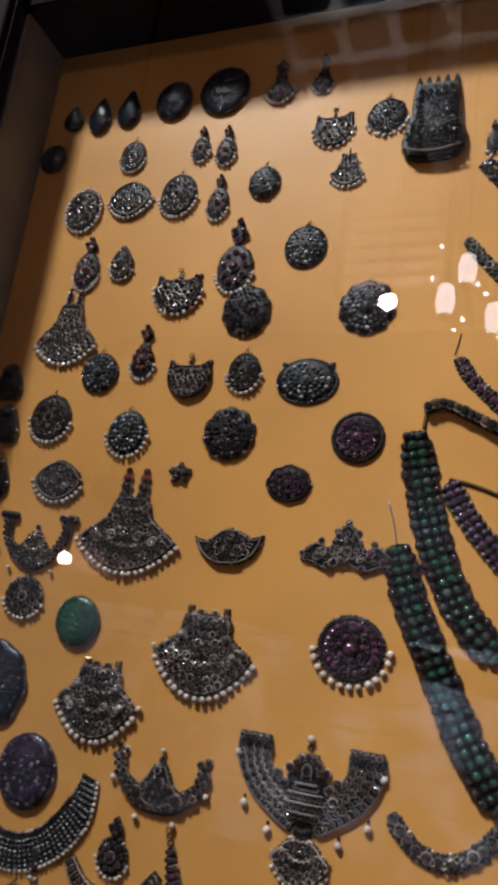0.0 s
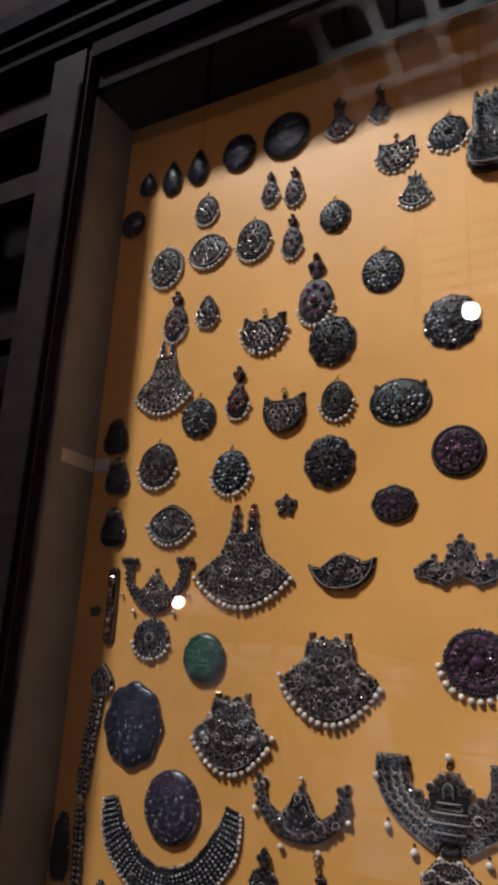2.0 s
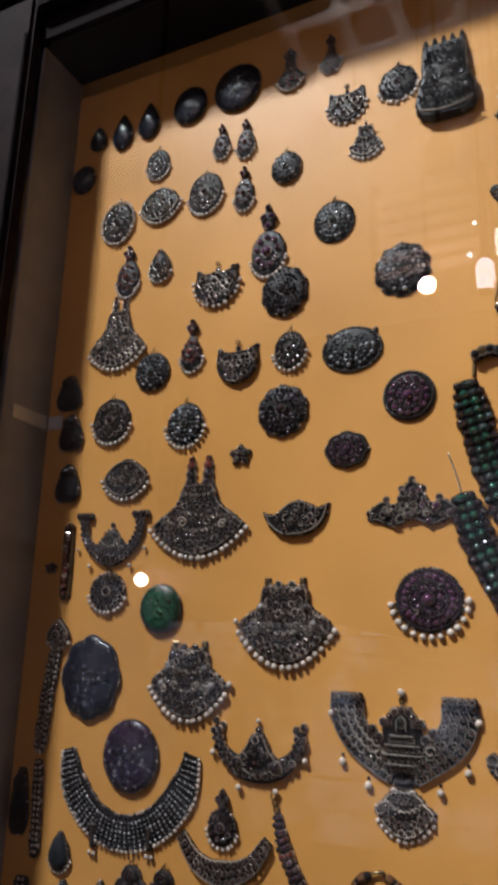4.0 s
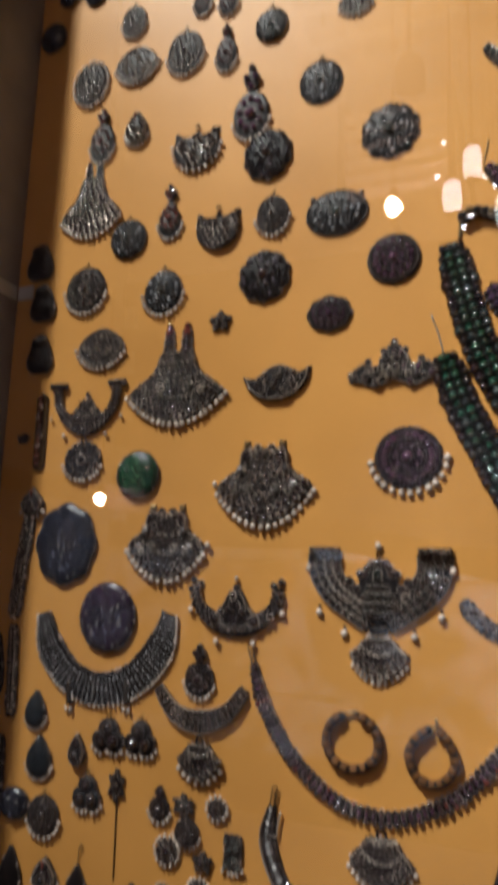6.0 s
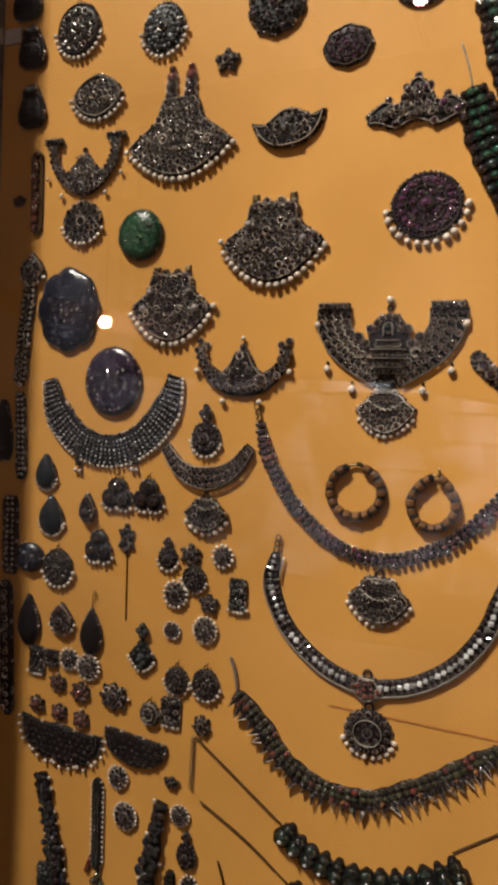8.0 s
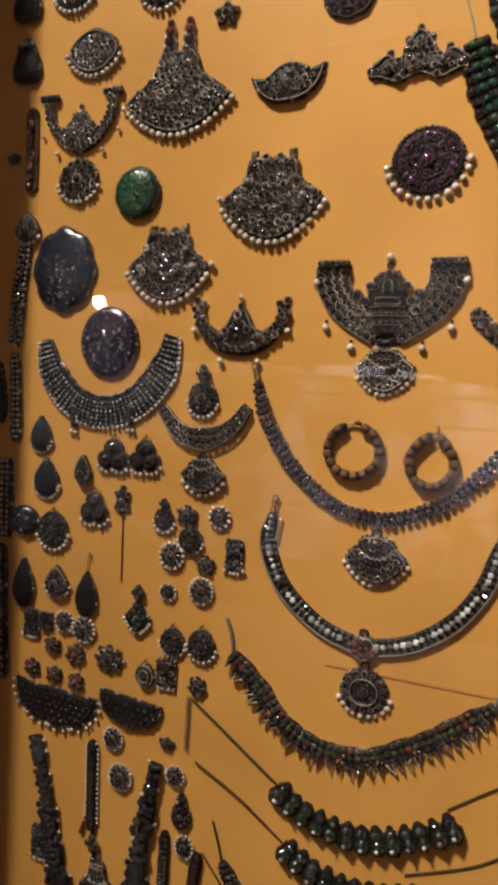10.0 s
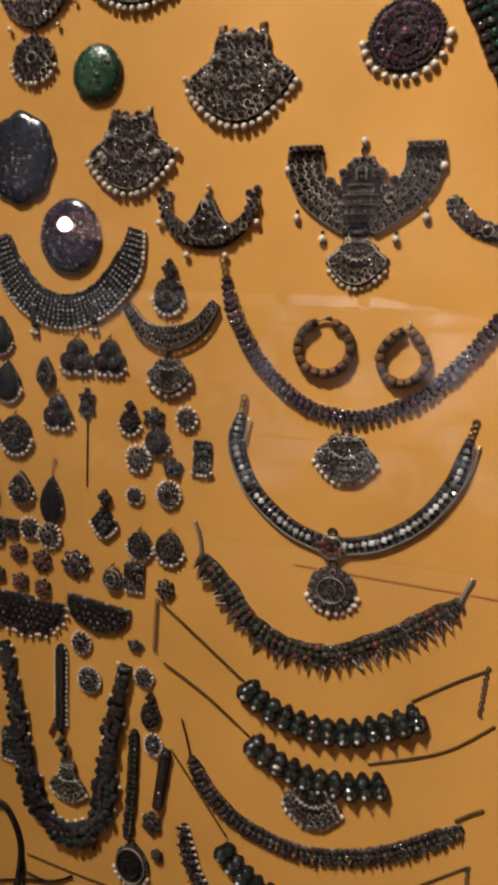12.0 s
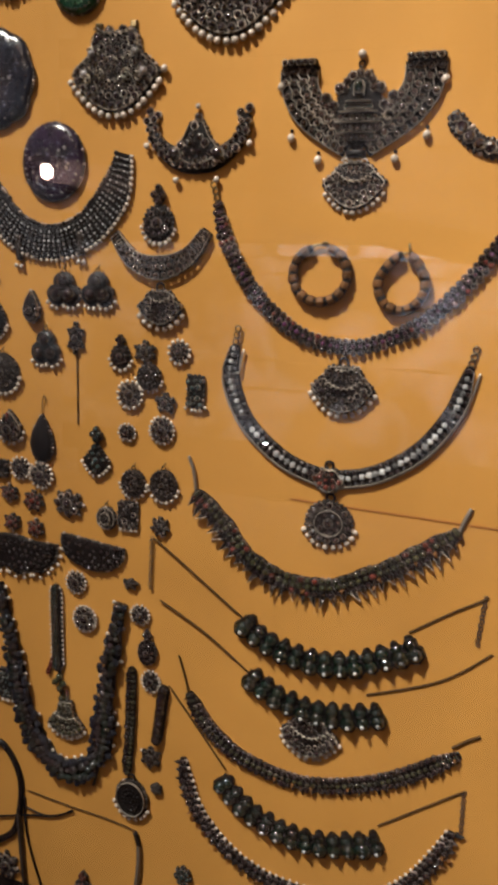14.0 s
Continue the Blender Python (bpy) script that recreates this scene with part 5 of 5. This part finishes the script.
teardrop_stud(-0.440, 1.872, 0.042, 0.051, stones=False, form=pear, label="dark pear-shaped two-tier earring of blackened silver")
oval_pendant(-0.379, 1.950, 0.054, 0.056, pearls=0.003)
oval_pendant(-0.271, 1.934, 0.048, 0.052, pearls=0.003, mat=TEAL)
oval_pendant(-0.145, 1.937, 0.058, 0.058, lobes=10, loop=False, label="scalloped round silver pendant with dark stones")
oval_pendant(-0.002, 1.937, 0.053, 0.053, beads=STEELY, bead=RUBY, loop=False, mat=RUBY, label="round pendant of purple-grey stones, beaded edge")
flower_stud(-0.196, 1.890, 0.027, 0.024, 5, label="tiny dark clover-shaped stud")
oval_pendant(-0.070, 1.885, 0.047, 0.038, mat=RUBY, bead=RUBY, lobes=8, loop=False, label="small scalloped pendant of purple stones")
bow_brooch(-0.351, 1.873, 0.063, 0.045, pearls=0.0032, lift=0.0, label="lens-shaped silver brooch with dark stones, pearl fringe")
# middle rows
fan_pendant(-0.248, 1.819, 0.120, 0.081, top=0.3, drop=0.4, pearls=0.0037, label="tall fan-shaped silver pendant with two eyes, pearls")
bow_brooch(-0.126, 1.815, 0.076, 0.037, tilt=6, r=0.003)
tiara_brooch(-0.002, 1.824, 0.091, 0.046, second=RUBY)
ladder_pendant(-0.366, 1.774, 0.097, 0.119)
plain_medallion(-0.291, 1.719, 0.053, 0.053, mat=EMERALD, studs=14, stud=GREEN, label="oval bright emerald-green enamel pendant")
fan_pendant(-0.139, 1.704, 0.106, 0.078, top=0.42, drop=0.48, flare=1.8, pearls=0.0038, horns=2, r=0.0038, label="broad fan-shaped silver pendant with dark stones, pearls")
oval_pendant(0.011, 1.729, 0.065, 0.061, mat=RUBY, bead=RUBY, ring=16, pearls=0.004, low=0.05, loop=False, label="round purple ruby pendant with large pearl fringe")
plain_medallion(-0.381, 1.641, 0.079, 0.090, lobes=8, studs=12, label="large eight-lobed blue-black enamel medallion")
fan_pendant(-0.251, 1.641, 0.093, 0.070, top=0.44, drop=0.48, flare=1.6, pearls=0.0037, label="fan-shaped worn silver pendant with pearl fringe")
plain_medallion(-0.319, 1.562, 0.070, 0.074, studs=16, mat=VIOLET, label="large oval purple-black enamel medallion with clear stones")
crest_pendant(-0.166, 1.576, 0.102, 0.064)
winged_pendant(-0.018, 1.578, 0.139, 0.133)
drop_earring(-0.204, 1.514, 0.035, 0.052, head=0.35, mat=DARK)
# strands along the side of the board
necklace([(-0.431, 1.821), (-0.430, 1.776), (-0.430, 1.728)], 0.017, [(0.0, 0.004, GARNET)], 0.009, "long dark bar ornament beside the wall", settings=SILVER, rims=False, base=CORD)
teardrop_stud(-0.432, 1.690, 0.035, 0.031, pearls=0.003)
necklace([(-0.434, 1.674), (-0.441, 1.62), (-0.446, 1.556)], 0.016, [(-0.0058, 0.0023, PEARL), (0.0, 0.0024, DARK), (0.0058, 0.0023, PEARL)], 0.0064, "double strand of small pearls on dark silver")
necklace([(-0.445, 1.548), (-0.442, 1.50), (-0.440, 1.446)], 0.012, [(-0.0025, 0.0024, PEARL), (0.003, 0.0024, PEARL)], 0.0062, "double strand of small pearls on dark silver")
necklace([(-0.454, 1.426), (-0.452, 1.334)], 0.020, [(-0.004, 0.0026, PEARL), (0.004, 0.0026, PEARL)], 0.0065, "double strand of small pearls on dark silver")
necklace([(-0.458, 1.326), (-0.450, 1.167)], 0.018, [(0.0, 0.003, DARK)], 0.01, "dark silver strand beside the case wall")
teardrop_stud(-0.467, 1.500, 0.030, 0.075, stones=False, form=pear, label="dark blackened silver ornament hanging beside the case wall")
# necklaces
collar = necklace([(-0.403, 1.563), (-0.390, 1.525), (-0.358, 1.494), (-0.317, 1.486), (-0.279, 1.501), (-0.252, 1.533), (-0.242, 1.569)], 0.033, [(-0.0130, 0.0013, DIAMOND), (-0.0085, 0.0014, DIAMOND), (-0.0040, 0.0015, CLEAR), (0.0005, 0.0014, DIAMOND), (0.0050, 0.0015, CLEAR), (0.0095, 0.0014, DIAMOND)], 0.0056, "broad dark collar necklace with pale stones, pearl edge", pearl_edge=0.0024, curls=False, kind="dome", settings=SILVER, taper=0.16)
crescent = necklace([(-0.251, 1.495), (-0.230, 1.471), (-0.201, 1.464), (-0.172, 1.475), (-0.153, 1.499)], 0.024, [(-0.0076, 0.0028, BROWNSTONE), (0.0, 0.0031, BROWNSTONE), (0.0076, 0.0028, BROWNSTONE)], 0.0069, "crescent-shaped stone-set necklace with pearl drop", base=SILVER, taper=0.5, kind="dome", curls=False, rims=False, bands=(-0.0115, 0.0115))
cord(collar, [(-0.362, 1.492), (-0.360, 1.467)], 0.0042, STEELY)
cord(collar, [(-0.289, 1.496), (-0.288, 1.473)], 0.0042, STEELY)
for u, v in ((-0.364, 1.462), (-0.358, 1.461), (-0.291, 1.467), (-0.285, 1.467)):
    collar.pearl(u + 0.403, v - 1.563, 0.0028)
hang(crescent, -0.200, 1.426, "fan", 0.048, 0.033, pearls=0.0034)
garland = necklace([(-0.144, 1.525), (-0.133, 1.489), (-0.103, 1.443), (-0.060, 1.409), (-0.012, 1.399), (0.037, 1.415), (0.073, 1.445), (0.106, 1.488), (0.135, 1.533)], 0.012, [(-0.0052, 0.0027, DARK), (0.0, 0.0024, RUBY), (0.0052, 0.0027, BROWNSTONE)], 0.0068, "dark stone-set necklace with fan-shaped pearl pendant", ends=0.004, mixin=(GARNET, 0.12), curls=False, kind="dome", rims=False)
hang(garland, -0.016, 1.361, "fan", 0.058, 0.043)
hoop(-0.043, 1.462, 0.050, 0.048, 50)
hoop(0.030, 1.457, 0.041, 0.047, 44, tilt=-6, pinch=0.28)
sparkle = necklace([(-0.121, 1.395), (-0.124, 1.363), (-0.105, 1.322), (-0.067, 1.290), (-0.026, 1.276), (-0.020, 1.276), (0.020, 1.286), (0.058, 1.312), (0.084, 1.350), (0.094, 1.389)], 0.016, [(-0.0052, 0.0017, DARK), (0.0, 0.0028, DIAMOND), (0.0052, 0.0017, DARK)], 0.0064, "sparkling clear-stone necklace with round pendant", ends=0.004, kind="square", mixin=(DARK, 0.22), rope=True, curls=False, rims=False, settings=SHADED, bands=(-0.0078,))
hang(sparkle, -0.020, 1.234, "oval", 0.045, 0.042, mat=DARK, r=0.003)
hang(sparkle, -0.023, 1.275, "fan", 0.029, 0.022, mat=GARNET, r=0.003, pearls=0.0016)
spiky = necklace([(-0.159, 1.246), (-0.131, 1.221), (-0.100, 1.187), (-0.063, 1.169), (-0.018, 1.168), (0.024, 1.187), (0.064, 1.213), (0.098, 1.240)], 0.020, [(-0.0062, 0.0032, DARK), (0.0, 0.0034, OLIVE), (0.0065, 0.0032, OLIVE)], 0.0074, "dark green spiked necklace of pointed drops", spikes=0.0105, wave=0.12, kind="dome", rims=False, mixin=(GARNET, 0.10), curls=False, settings=SHADED)
cord(spiky, [(-0.157, 1.247), (-0.160, 1.267), (-0.166, 1.282)], 0.0020, COLLAR)
cord(spiky, [(0.098, 1.240), (0.103, 1.254), (0.107, 1.264)], 0.0022, COLLAR)
# Small DIAMOND studs on the chokers' green domes stand in for white highlights.
choker_a = necklace([(-0.103, 1.120), (-0.072, 1.100), (-0.019, 1.090), (0.031, 1.103), (0.069, 1.124)], 0.014, [(-0.0050, 0.0081, GREEN), (-0.0070, 0.0021, DIAMOND, 0.0066), (0.0048, 0.0060, GREEN), (0.0098, 0.0038, SILVER)], 0.0148, "emerald-green choker of large stones, thin cords", kind="dome", t=0.005, taper=0.0, settings=SILVER, rims=False, curls=False)
cord(choker_a, [(-0.202, 1.191), (-0.153, 1.157), (-0.103, 1.122)])
cord(choker_a, [(0.063, 1.138), (0.099, 1.164), (0.130, 1.184)])
links(choker_a, 0.127, 1.184, 0.124, 1.138)
choker_b = necklace([(-0.094, 1.062), (-0.063, 1.045), (-0.027, 1.037), (0.008, 1.038), (0.043, 1.048)], 0.014, [(-0.0050, 0.0081, GREEN), (-0.0070, 0.0021, DIAMOND, 0.0066), (0.0048, 0.0060, GREEN), (0.0098, 0.0038, SILVER)], 0.0148, "emerald-green choker of large stones, thin cords", kind="dome", t=0.005, taper=0.0, settings=SILVER, rims=False, curls=False)
cord(choker_b, [(-0.194, 1.124), (-0.142, 1.097), (-0.094, 1.064)])
cord(choker_b, [(0.028, 1.066), (0.095, 1.095), (0.138, 1.131)])
choker_c = necklace([(-0.119, 0.936), (-0.087, 0.908), (-0.042, 0.891), (0.006, 0.894), (0.052, 0.910)], 0.014, [(-0.0050, 0.0081, GREEN), (-0.0070, 0.0021, DIAMOND, 0.0066), (0.0048, 0.0060, GREEN), (0.0098, 0.0038, SILVER)], 0.0148, "emerald-green choker of large stones, thin cords", kind="dome", t=0.005, taper=0.0, settings=SILVER, rims=False, curls=False)
cord(choker_c, [(-0.182, 1.029), (-0.151, 0.992), (-0.114, 0.947)])
cord(choker_c, [(0.050, 0.928), (0.091, 0.960), (0.127, 0.988)])
links(choker_c, 0.127, 0.987, 0.128, 0.939)
hang(choker_b, -0.026, 1.009, "fan", 0.059, 0.044)
links(choker_a, -0.205, 1.191, -0.206, 1.136, 0.0016, 15)
curve = necklace([(-0.159, 1.026), (-0.135, 0.992), (-0.096, 0.966), (-0.040, 0.954), (0.007, 0.961), (0.062, 0.984), (0.120, 1.025)], 0.017, [(-0.0058, 0.0028, DARK), (0.0, 0.0026, OLIVE), (0.0065, 0.0026, DARK)], 0.0066, "long curved grey stone necklace with spiked edge", spikes=0.005, kind="dome", rims=False, settings=SHADED)
cord(curve, [(-0.159, 1.026), (-0.164, 1.045), (-0.171, 1.066)])
cord(curve, [(0.112, 1.030), (0.124, 1.040), (0.136, 1.048)], 0.0016)
beaded = necklace([(-0.163, 0.948), (-0.152, 0.903), (-0.127, 0.868), (-0.090, 0.841), (-0.045, 0.828), (0.016, 0.831), (0.072, 0.860), (0.107, 0.908), (0.120, 0.943)], 0.015, [(-0.0045, 0.0032, DARK), (0.0035, 0.003, DARK), (0.0085, 0.0022, PEARL)], 0.0078, "dark necklace with pale beads and small spikes", spikes=0.008, kind="dome", rims=False, settings=SHADED)
# right side
necklace([(0.055, 1.946), (0.066, 1.891), (0.084, 1.826), (0.113, 1.769), (0.146, 1.736)], 0.026, [(-0.0130, 0.0042, DARK), (-0.0040, 0.0044, VERDANT), (0.0050, 0.0042, VERDANT), (0.0135, 0.0037, DARK)], 0.0098, "long broad emerald-green stone necklace strand", wave=0.06, curls=False, mixin=(TEAL, 0.18), kind="dome", rims=False, settings=SILVER)
emerald = necklace([(0.046, 1.831), (0.061, 1.782), (0.088, 1.724), (0.121, 1.659), (0.153, 1.613)], 0.026, [(-0.0130, 0.0042, DARK), (-0.0040, 0.0044, VERDANT), (0.0050, 0.0042, VERDANT), (0.0135, 0.0037, DARK)], 0.0098, "long broad emerald-green stone necklace strand", wave=0.06, curls=False, mixin=(TEAL, 0.18), kind="dome", rims=False, settings=SILVER)
cord(emerald, [(0.046, 1.831), (0.042, 1.850), (0.035, 1.872)], 0.0009, BRIGHT)
purple = necklace([(0.091, 1.895), (0.111, 1.861), (0.148, 1.816)], 0.018, [(-0.0095, 0.0019, CLEAR), (-0.0040, 0.0034, AMETHYST), (0.0040, 0.0034, AMETHYST), (0.0095, 0.0019, CLEAR)], 0.0078, "strand of purple stones with a dark cord", kind="dome", rims=False, curls=False, settings=SHADED)
cord(purple, [(0.091, 1.898), (0.114, 1.893), (0.145, 1.882)], 0.002, CORD)
tube = necklace([(0.064, 1.968), (0.083, 1.974), (0.116, 1.959), (0.143, 1.945)], 0.012, [(0.0, 0.0046, GOLD)], 0.0075, "gilt and dark banded tube bracelet", base=SILVER, mixin=(SILVER, 0.5), kind="cut", category="bracelet", rims=False, t=0.009)
cord(tube, [(0.064, 1.949), (0.065, 1.961), (0.066, 1.968)], 0.0022, GOLD)
narrow = necklace([(0.093, 2.025), (0.106, 2.003), (0.142, 1.966)], 0.012, [(0.0, 0.004, RUBY)], 0.009, "narrow strand of dark purple stones")
cord(narrow, [(0.089, 2.028), (0.092, 2.040), (0.094, 2.051)], 0.0008, GOLD)
necklace([(0.094, 2.159), (0.111, 2.135), (0.137, 2.105)], 0.011, [(0.0, 0.004, TEAL)], 0.009, "narrow bracelet of grey stones", category="bracelet")
necklace([(0.107, 2.252), (0.117, 2.239), (0.132, 2.220)], 0.015, [(0.0, 0.004, DARK)], 0.01, "dark silver bracelet end", category="bracelet")
drop_earring(0.116, 2.282, 0.014, 0.042)
necklace([(0.059, 1.595), (0.079, 1.572), (0.108, 1.565), (0.135, 1.579), (0.156, 1.605)], 0.013, [(0.0, 0.0046, DARK)], 0.01, "dark red crescent bracelet", category="bracelet", base=SILVER)
# small earrings and studs
teardrop_stud(-0.404, 1.458, 0.030, 0.039, pearls=0.0022, form=teardrop, plate=LEAF, stones=False, label="smooth grey leaf-shaped earring with seed pearls")
teardrop_stud(-0.395, 1.409, 0.036, 0.044, pearls=0.0022, form=teardrop, plate=LEAF, stones=False, label="smooth grey leaf-shaped earring with seed pearls")
teardrop_stud(-0.346, 1.421, 0.022, 0.033)
oval_pendant(-0.308, 1.439, 0.036, 0.035, lobes=3, pearls=0.0026, label="heart-like dark earring with pearl fringe")
oval_pendant(-0.269, 1.440, 0.034, 0.035, lobes=3, pearls=0.0026, label="heart-like dark earring with pearl fringe")
# LEAF gives this dark earring the blue-grey of the reflection over it.
oval_pendant(-0.330, 1.379, 0.032, 0.036, lobes=3, pearls=0.0026, plate=LEAF, label="heart-like dark earring with pearl fringe")
flower_stud(-0.295, 1.391, 0.020, 0.034, 6, label="flower-headed hair pin of silver")
necklace([(-0.294, 1.377), (-0.293, 1.301)], 0.0014, [], 0.01, "thin bronze hair pin stick", category="hair pin", base=CORD, rims=False, t=0.002)
drop_earring(-0.243, 1.381, 0.024, 0.033, mat=DARK)
flower_stud(-0.216, 1.382, 0.025, 0.022, 6)
flower_stud(-0.179, 1.384, 0.022, 0.022, 7, pearls=0.0024)
oval_pendant(-0.211, 1.358, 0.025, 0.026, pearls=0.0022, label="small round earring with seed pearls")
flower_stud(-0.232, 1.338, 0.028, 0.028, 8, pearls=0.0024)
plain_medallion(-0.424, 1.357, 0.041, 0.033, studs=2, label="small dark round enamel medallion")
oval_pendant(-0.384, 1.350, 0.038, 0.040, pearls=0.0028)
block_earring(-0.161, 1.347, 0.017, 0.031, mat=TEAL)
flower_stud(-0.193, 1.333, 0.023, 0.021, 5)
flower_stud(-0.196, 1.305, 0.028, 0.029, 8, pearls=0.0020, mat=DARK)
flower_stud(-0.235, 1.299, 0.019, 0.018, 6, pearls=0.0018)
teardrop_stud(-0.422, 1.285, 0.033, 0.058, stones=False, plate=SILVER, label="long smooth black teardrop earring")
teardrop_stud(-0.376, 1.293, 0.033, 0.033, pearls=0.0026)
teardrop_stud(-0.336, 1.283, 0.031, 0.052, stones=False, plate=SILVER, hook=0.02, label="smooth dark teardrop earring on gilt hook")
drop_earring(-0.270, 1.276, 0.034, 0.051, head=0.3, form="kite", mat=TEAL)
block_earring(-0.409, 1.240, 0.020, 0.029)
block_earring(-0.389, 1.244, 0.017, 0.018, pearls=0.0)
flower_stud(-0.364, 1.247, 0.025, 0.024, 7, pearls=0.0022)
flower_stud(-0.338, 1.242, 0.029, 0.029, 8, pearls=0.0024)
flower_stud(-0.379, 1.217, 0.023, 0.021, 6, mat=GARNET)
flower_stud(-0.348, 1.212, 0.026, 0.024, 7, mat=GARNET)
flower_stud(-0.407, 1.188, 0.022, 0.020, 6, mat=GARNET)
flower_stud(-0.376, 1.184, 0.022, 0.021, 6, mat=GARNET)
flower_stud(-0.346, 1.181, 0.022, 0.022, 6, mat=GARNET)
flower_stud(-0.304, 1.215, 0.038, 0.032, 8)
oval_pendant(-0.227, 1.247, 0.026, 0.028, pearls=0.0022, low=0.0, label="small round earring with seed pearls")
oval_pendant(-0.193, 1.249, 0.029, 0.031, pearls=0.0026, label="small round earring with seed pearls")
oval_pendant(-0.258, 1.205, 0.022, 0.024, label="small dark round earring")
block_earring(-0.233, 1.212, 0.022, 0.028)
flower_stud(-0.196, 1.204, 0.021, 0.022, 7)
half_moon(-0.373, 1.150, 0.109, 0.050, pearls=0.0028, tilt=-4, dip=0.03, label="dark half-moon hair ornament with pearl drops")
half_moon(-0.276, 1.162, 0.077, 0.038, tilt=-6, dip=0.0)
flower_stud(-0.295, 1.127, 0.025, 0.026, 8, pearls=0.002)
flower_stud(-0.229, 1.136, 0.018, 0.013, 5)
flower_stud(-0.284, 1.086, 0.030, 0.032, 9, pearls=0.0020, mat=DARK)
flower_stud(-0.217, 1.103, 0.022, 0.023, 8, pearls=0.0019, mat=DARK)
drop_earring(-0.208, 1.068, 0.024, 0.041, mat=DARK, pearls=0.0)
bar = necklace([(-0.321, 1.119), (-0.319, 1.018)], 0.015, [(0.0, 0.0044, GREEN), (-0.0078, 0.0017, PEARL), (0.0078, 0.0017, PEARL)], 0.0056, "long bar earring of green stones with pearls", category="earring", kind="dome", settings=SILVER, rims=False, curls=False)
cord(bar, [(-0.317, 1.018), (-0.313, 0.975)], 0.0022, SILVER)
for u, v in ((0.0, 1.010), (-0.005, 1.003), (0.006, 1.003), (0.001, 0.996), (0.003, 0.984)):
    bar.stone(u + 0.321 - 0.317, v - 1.119, 0.0042, OLIVE, 0.003, "dome", False)
fan_pendant(-0.308, 0.961, 0.047, 0.043, horns=1, pearls=0.003, r=0.003, mat=OLIVE)
heavy = necklace([(-0.396, 1.110), (-0.379, 1.037), (-0.365, 0.969), (-0.342, 0.916), (-0.301, 0.894), (-0.264, 0.929), (-0.257, 1.000), (-0.247, 1.070), (-0.239, 1.112)], 0.023, [(-0.0095, 0.0046, BLUE, 0.0), (-0.003, 0.0050, GREEN, 0.001), (0.004, 0.0046, DARK, 0.0015), (0.0105, 0.0046, BLUE, 0.0)], 0.0074, "heavy dark green garland necklace in a loop", t=0.006, kind="dome", wave=0.3, taper=0.35, spikes=0.003, settings=SILVER, rims=False, curls=False, sprigs=0.0026, jitter=0.0022)
cord(heavy, [(-0.262, 0.935), (-0.267, 0.908), (-0.273, 0.884)], 0.0016, SILVER)
tassel = necklace([(-0.226, 1.041), (-0.227, 0.973), (-0.231, 0.909)], 0.011, [(-0.0025, 0.0032, DARK), (0.003, 0.0026, OLIVE)], 0.0062, "long dark tassel ornament with an oval end", kind="dome", settings=SILVER, rims=False, curls=False)
hang(tassel, -0.224, 0.882, "plain", 0.038, 0.046, mat=DARK, pearls=0.003)
flower_stud(-0.203, 1.029, 0.021, 0.026, 6, pearls=0.002)
necklace([(-0.187, 1.026), (-0.191, 0.995), (-0.195, 0.960)], 0.013, [(0.0, 0.0050, DARK)], 0.0068, "spiral dark earring", category="earring", kind="dome", settings=SILVER, rims=False, curls=False)
flower_stud(-0.202, 0.938, 0.025, 0.028, 6)
flower_stud(-0.194, 0.901, 0.015, 0.015, 6)
block_earring(-0.385, 0.986, 0.027, 0.037, mat=TEAL, label="square chequered earring of grey stones")
necklace([(-0.325, 1.032), (-0.333, 1.010)], 0.006, [], 0.006, "short dark red tassel end", category="tassel", base=GARNET, rims=False)
flower_stud(-0.455, 1.767, 0.018, 0.013, 5, mat=GARNET, label="tiny dark red stud beside the case wall")
necklace([(-0.418, 0.904), (-0.394, 0.903), (-0.374, 0.870), (-0.373, 0.832), (-0.384, 0.790), (-0.414, 0.765)], 0.008, [(0.0, 0.002, DARK)], 0.006, "dark beaded wire bangle", category="bracelet", base=SILVER, settings=SILVER, rims=False)
knot = necklace([(-0.363, 0.851), (-0.301, 0.846), (-0.256, 0.844), (-0.218, 0.839)], 0.0012, [], 0.01, "dark twisted cord with a knot", category="cord", base=CORD, t=0.002)
cord(knot, [(-0.418, 0.800), (-0.365, 0.818), (-0.325, 0.828), (-0.301, 0.843)], 0.0012, SILVER)
cord(knot, [(-0.367, 0.829), (-0.335, 0.826), (-0.301, 0.841)], 0.0010, SILVER)
cord(knot, [(-0.219, 0.838), (-0.214, 0.822)], 0.0030, SILVER)
cord(knot, [(-0.367, 0.842), (-0.364, 0.789), (-0.345, 0.725), (-0.341, 0.722)], 0.0013, SILVER)
necklace([(-0.214, 0.824), (-0.214, 0.800), (-0.218, 0.758)], 0.0046, [], 0.006, "worn silver tube ornament", category="bracelet", base=COLLAR, rims=False, t=0.007)
necklace([(-0.375, 0.824), (-0.372, 0.770), (-0.366, 0.692)], 0.0050, [], 0.006, "worn silver tube ornament", category="bracelet", base=SHADED, rims=False, t=0.007)
flower_stud(-0.394, 0.740, 0.035, 0.040, 7)
flower_stud(-0.159, 0.801, 0.022, 0.026, 7, mat=TEAL)
drop_earring(-0.286, 0.747, 0.025, 0.039)
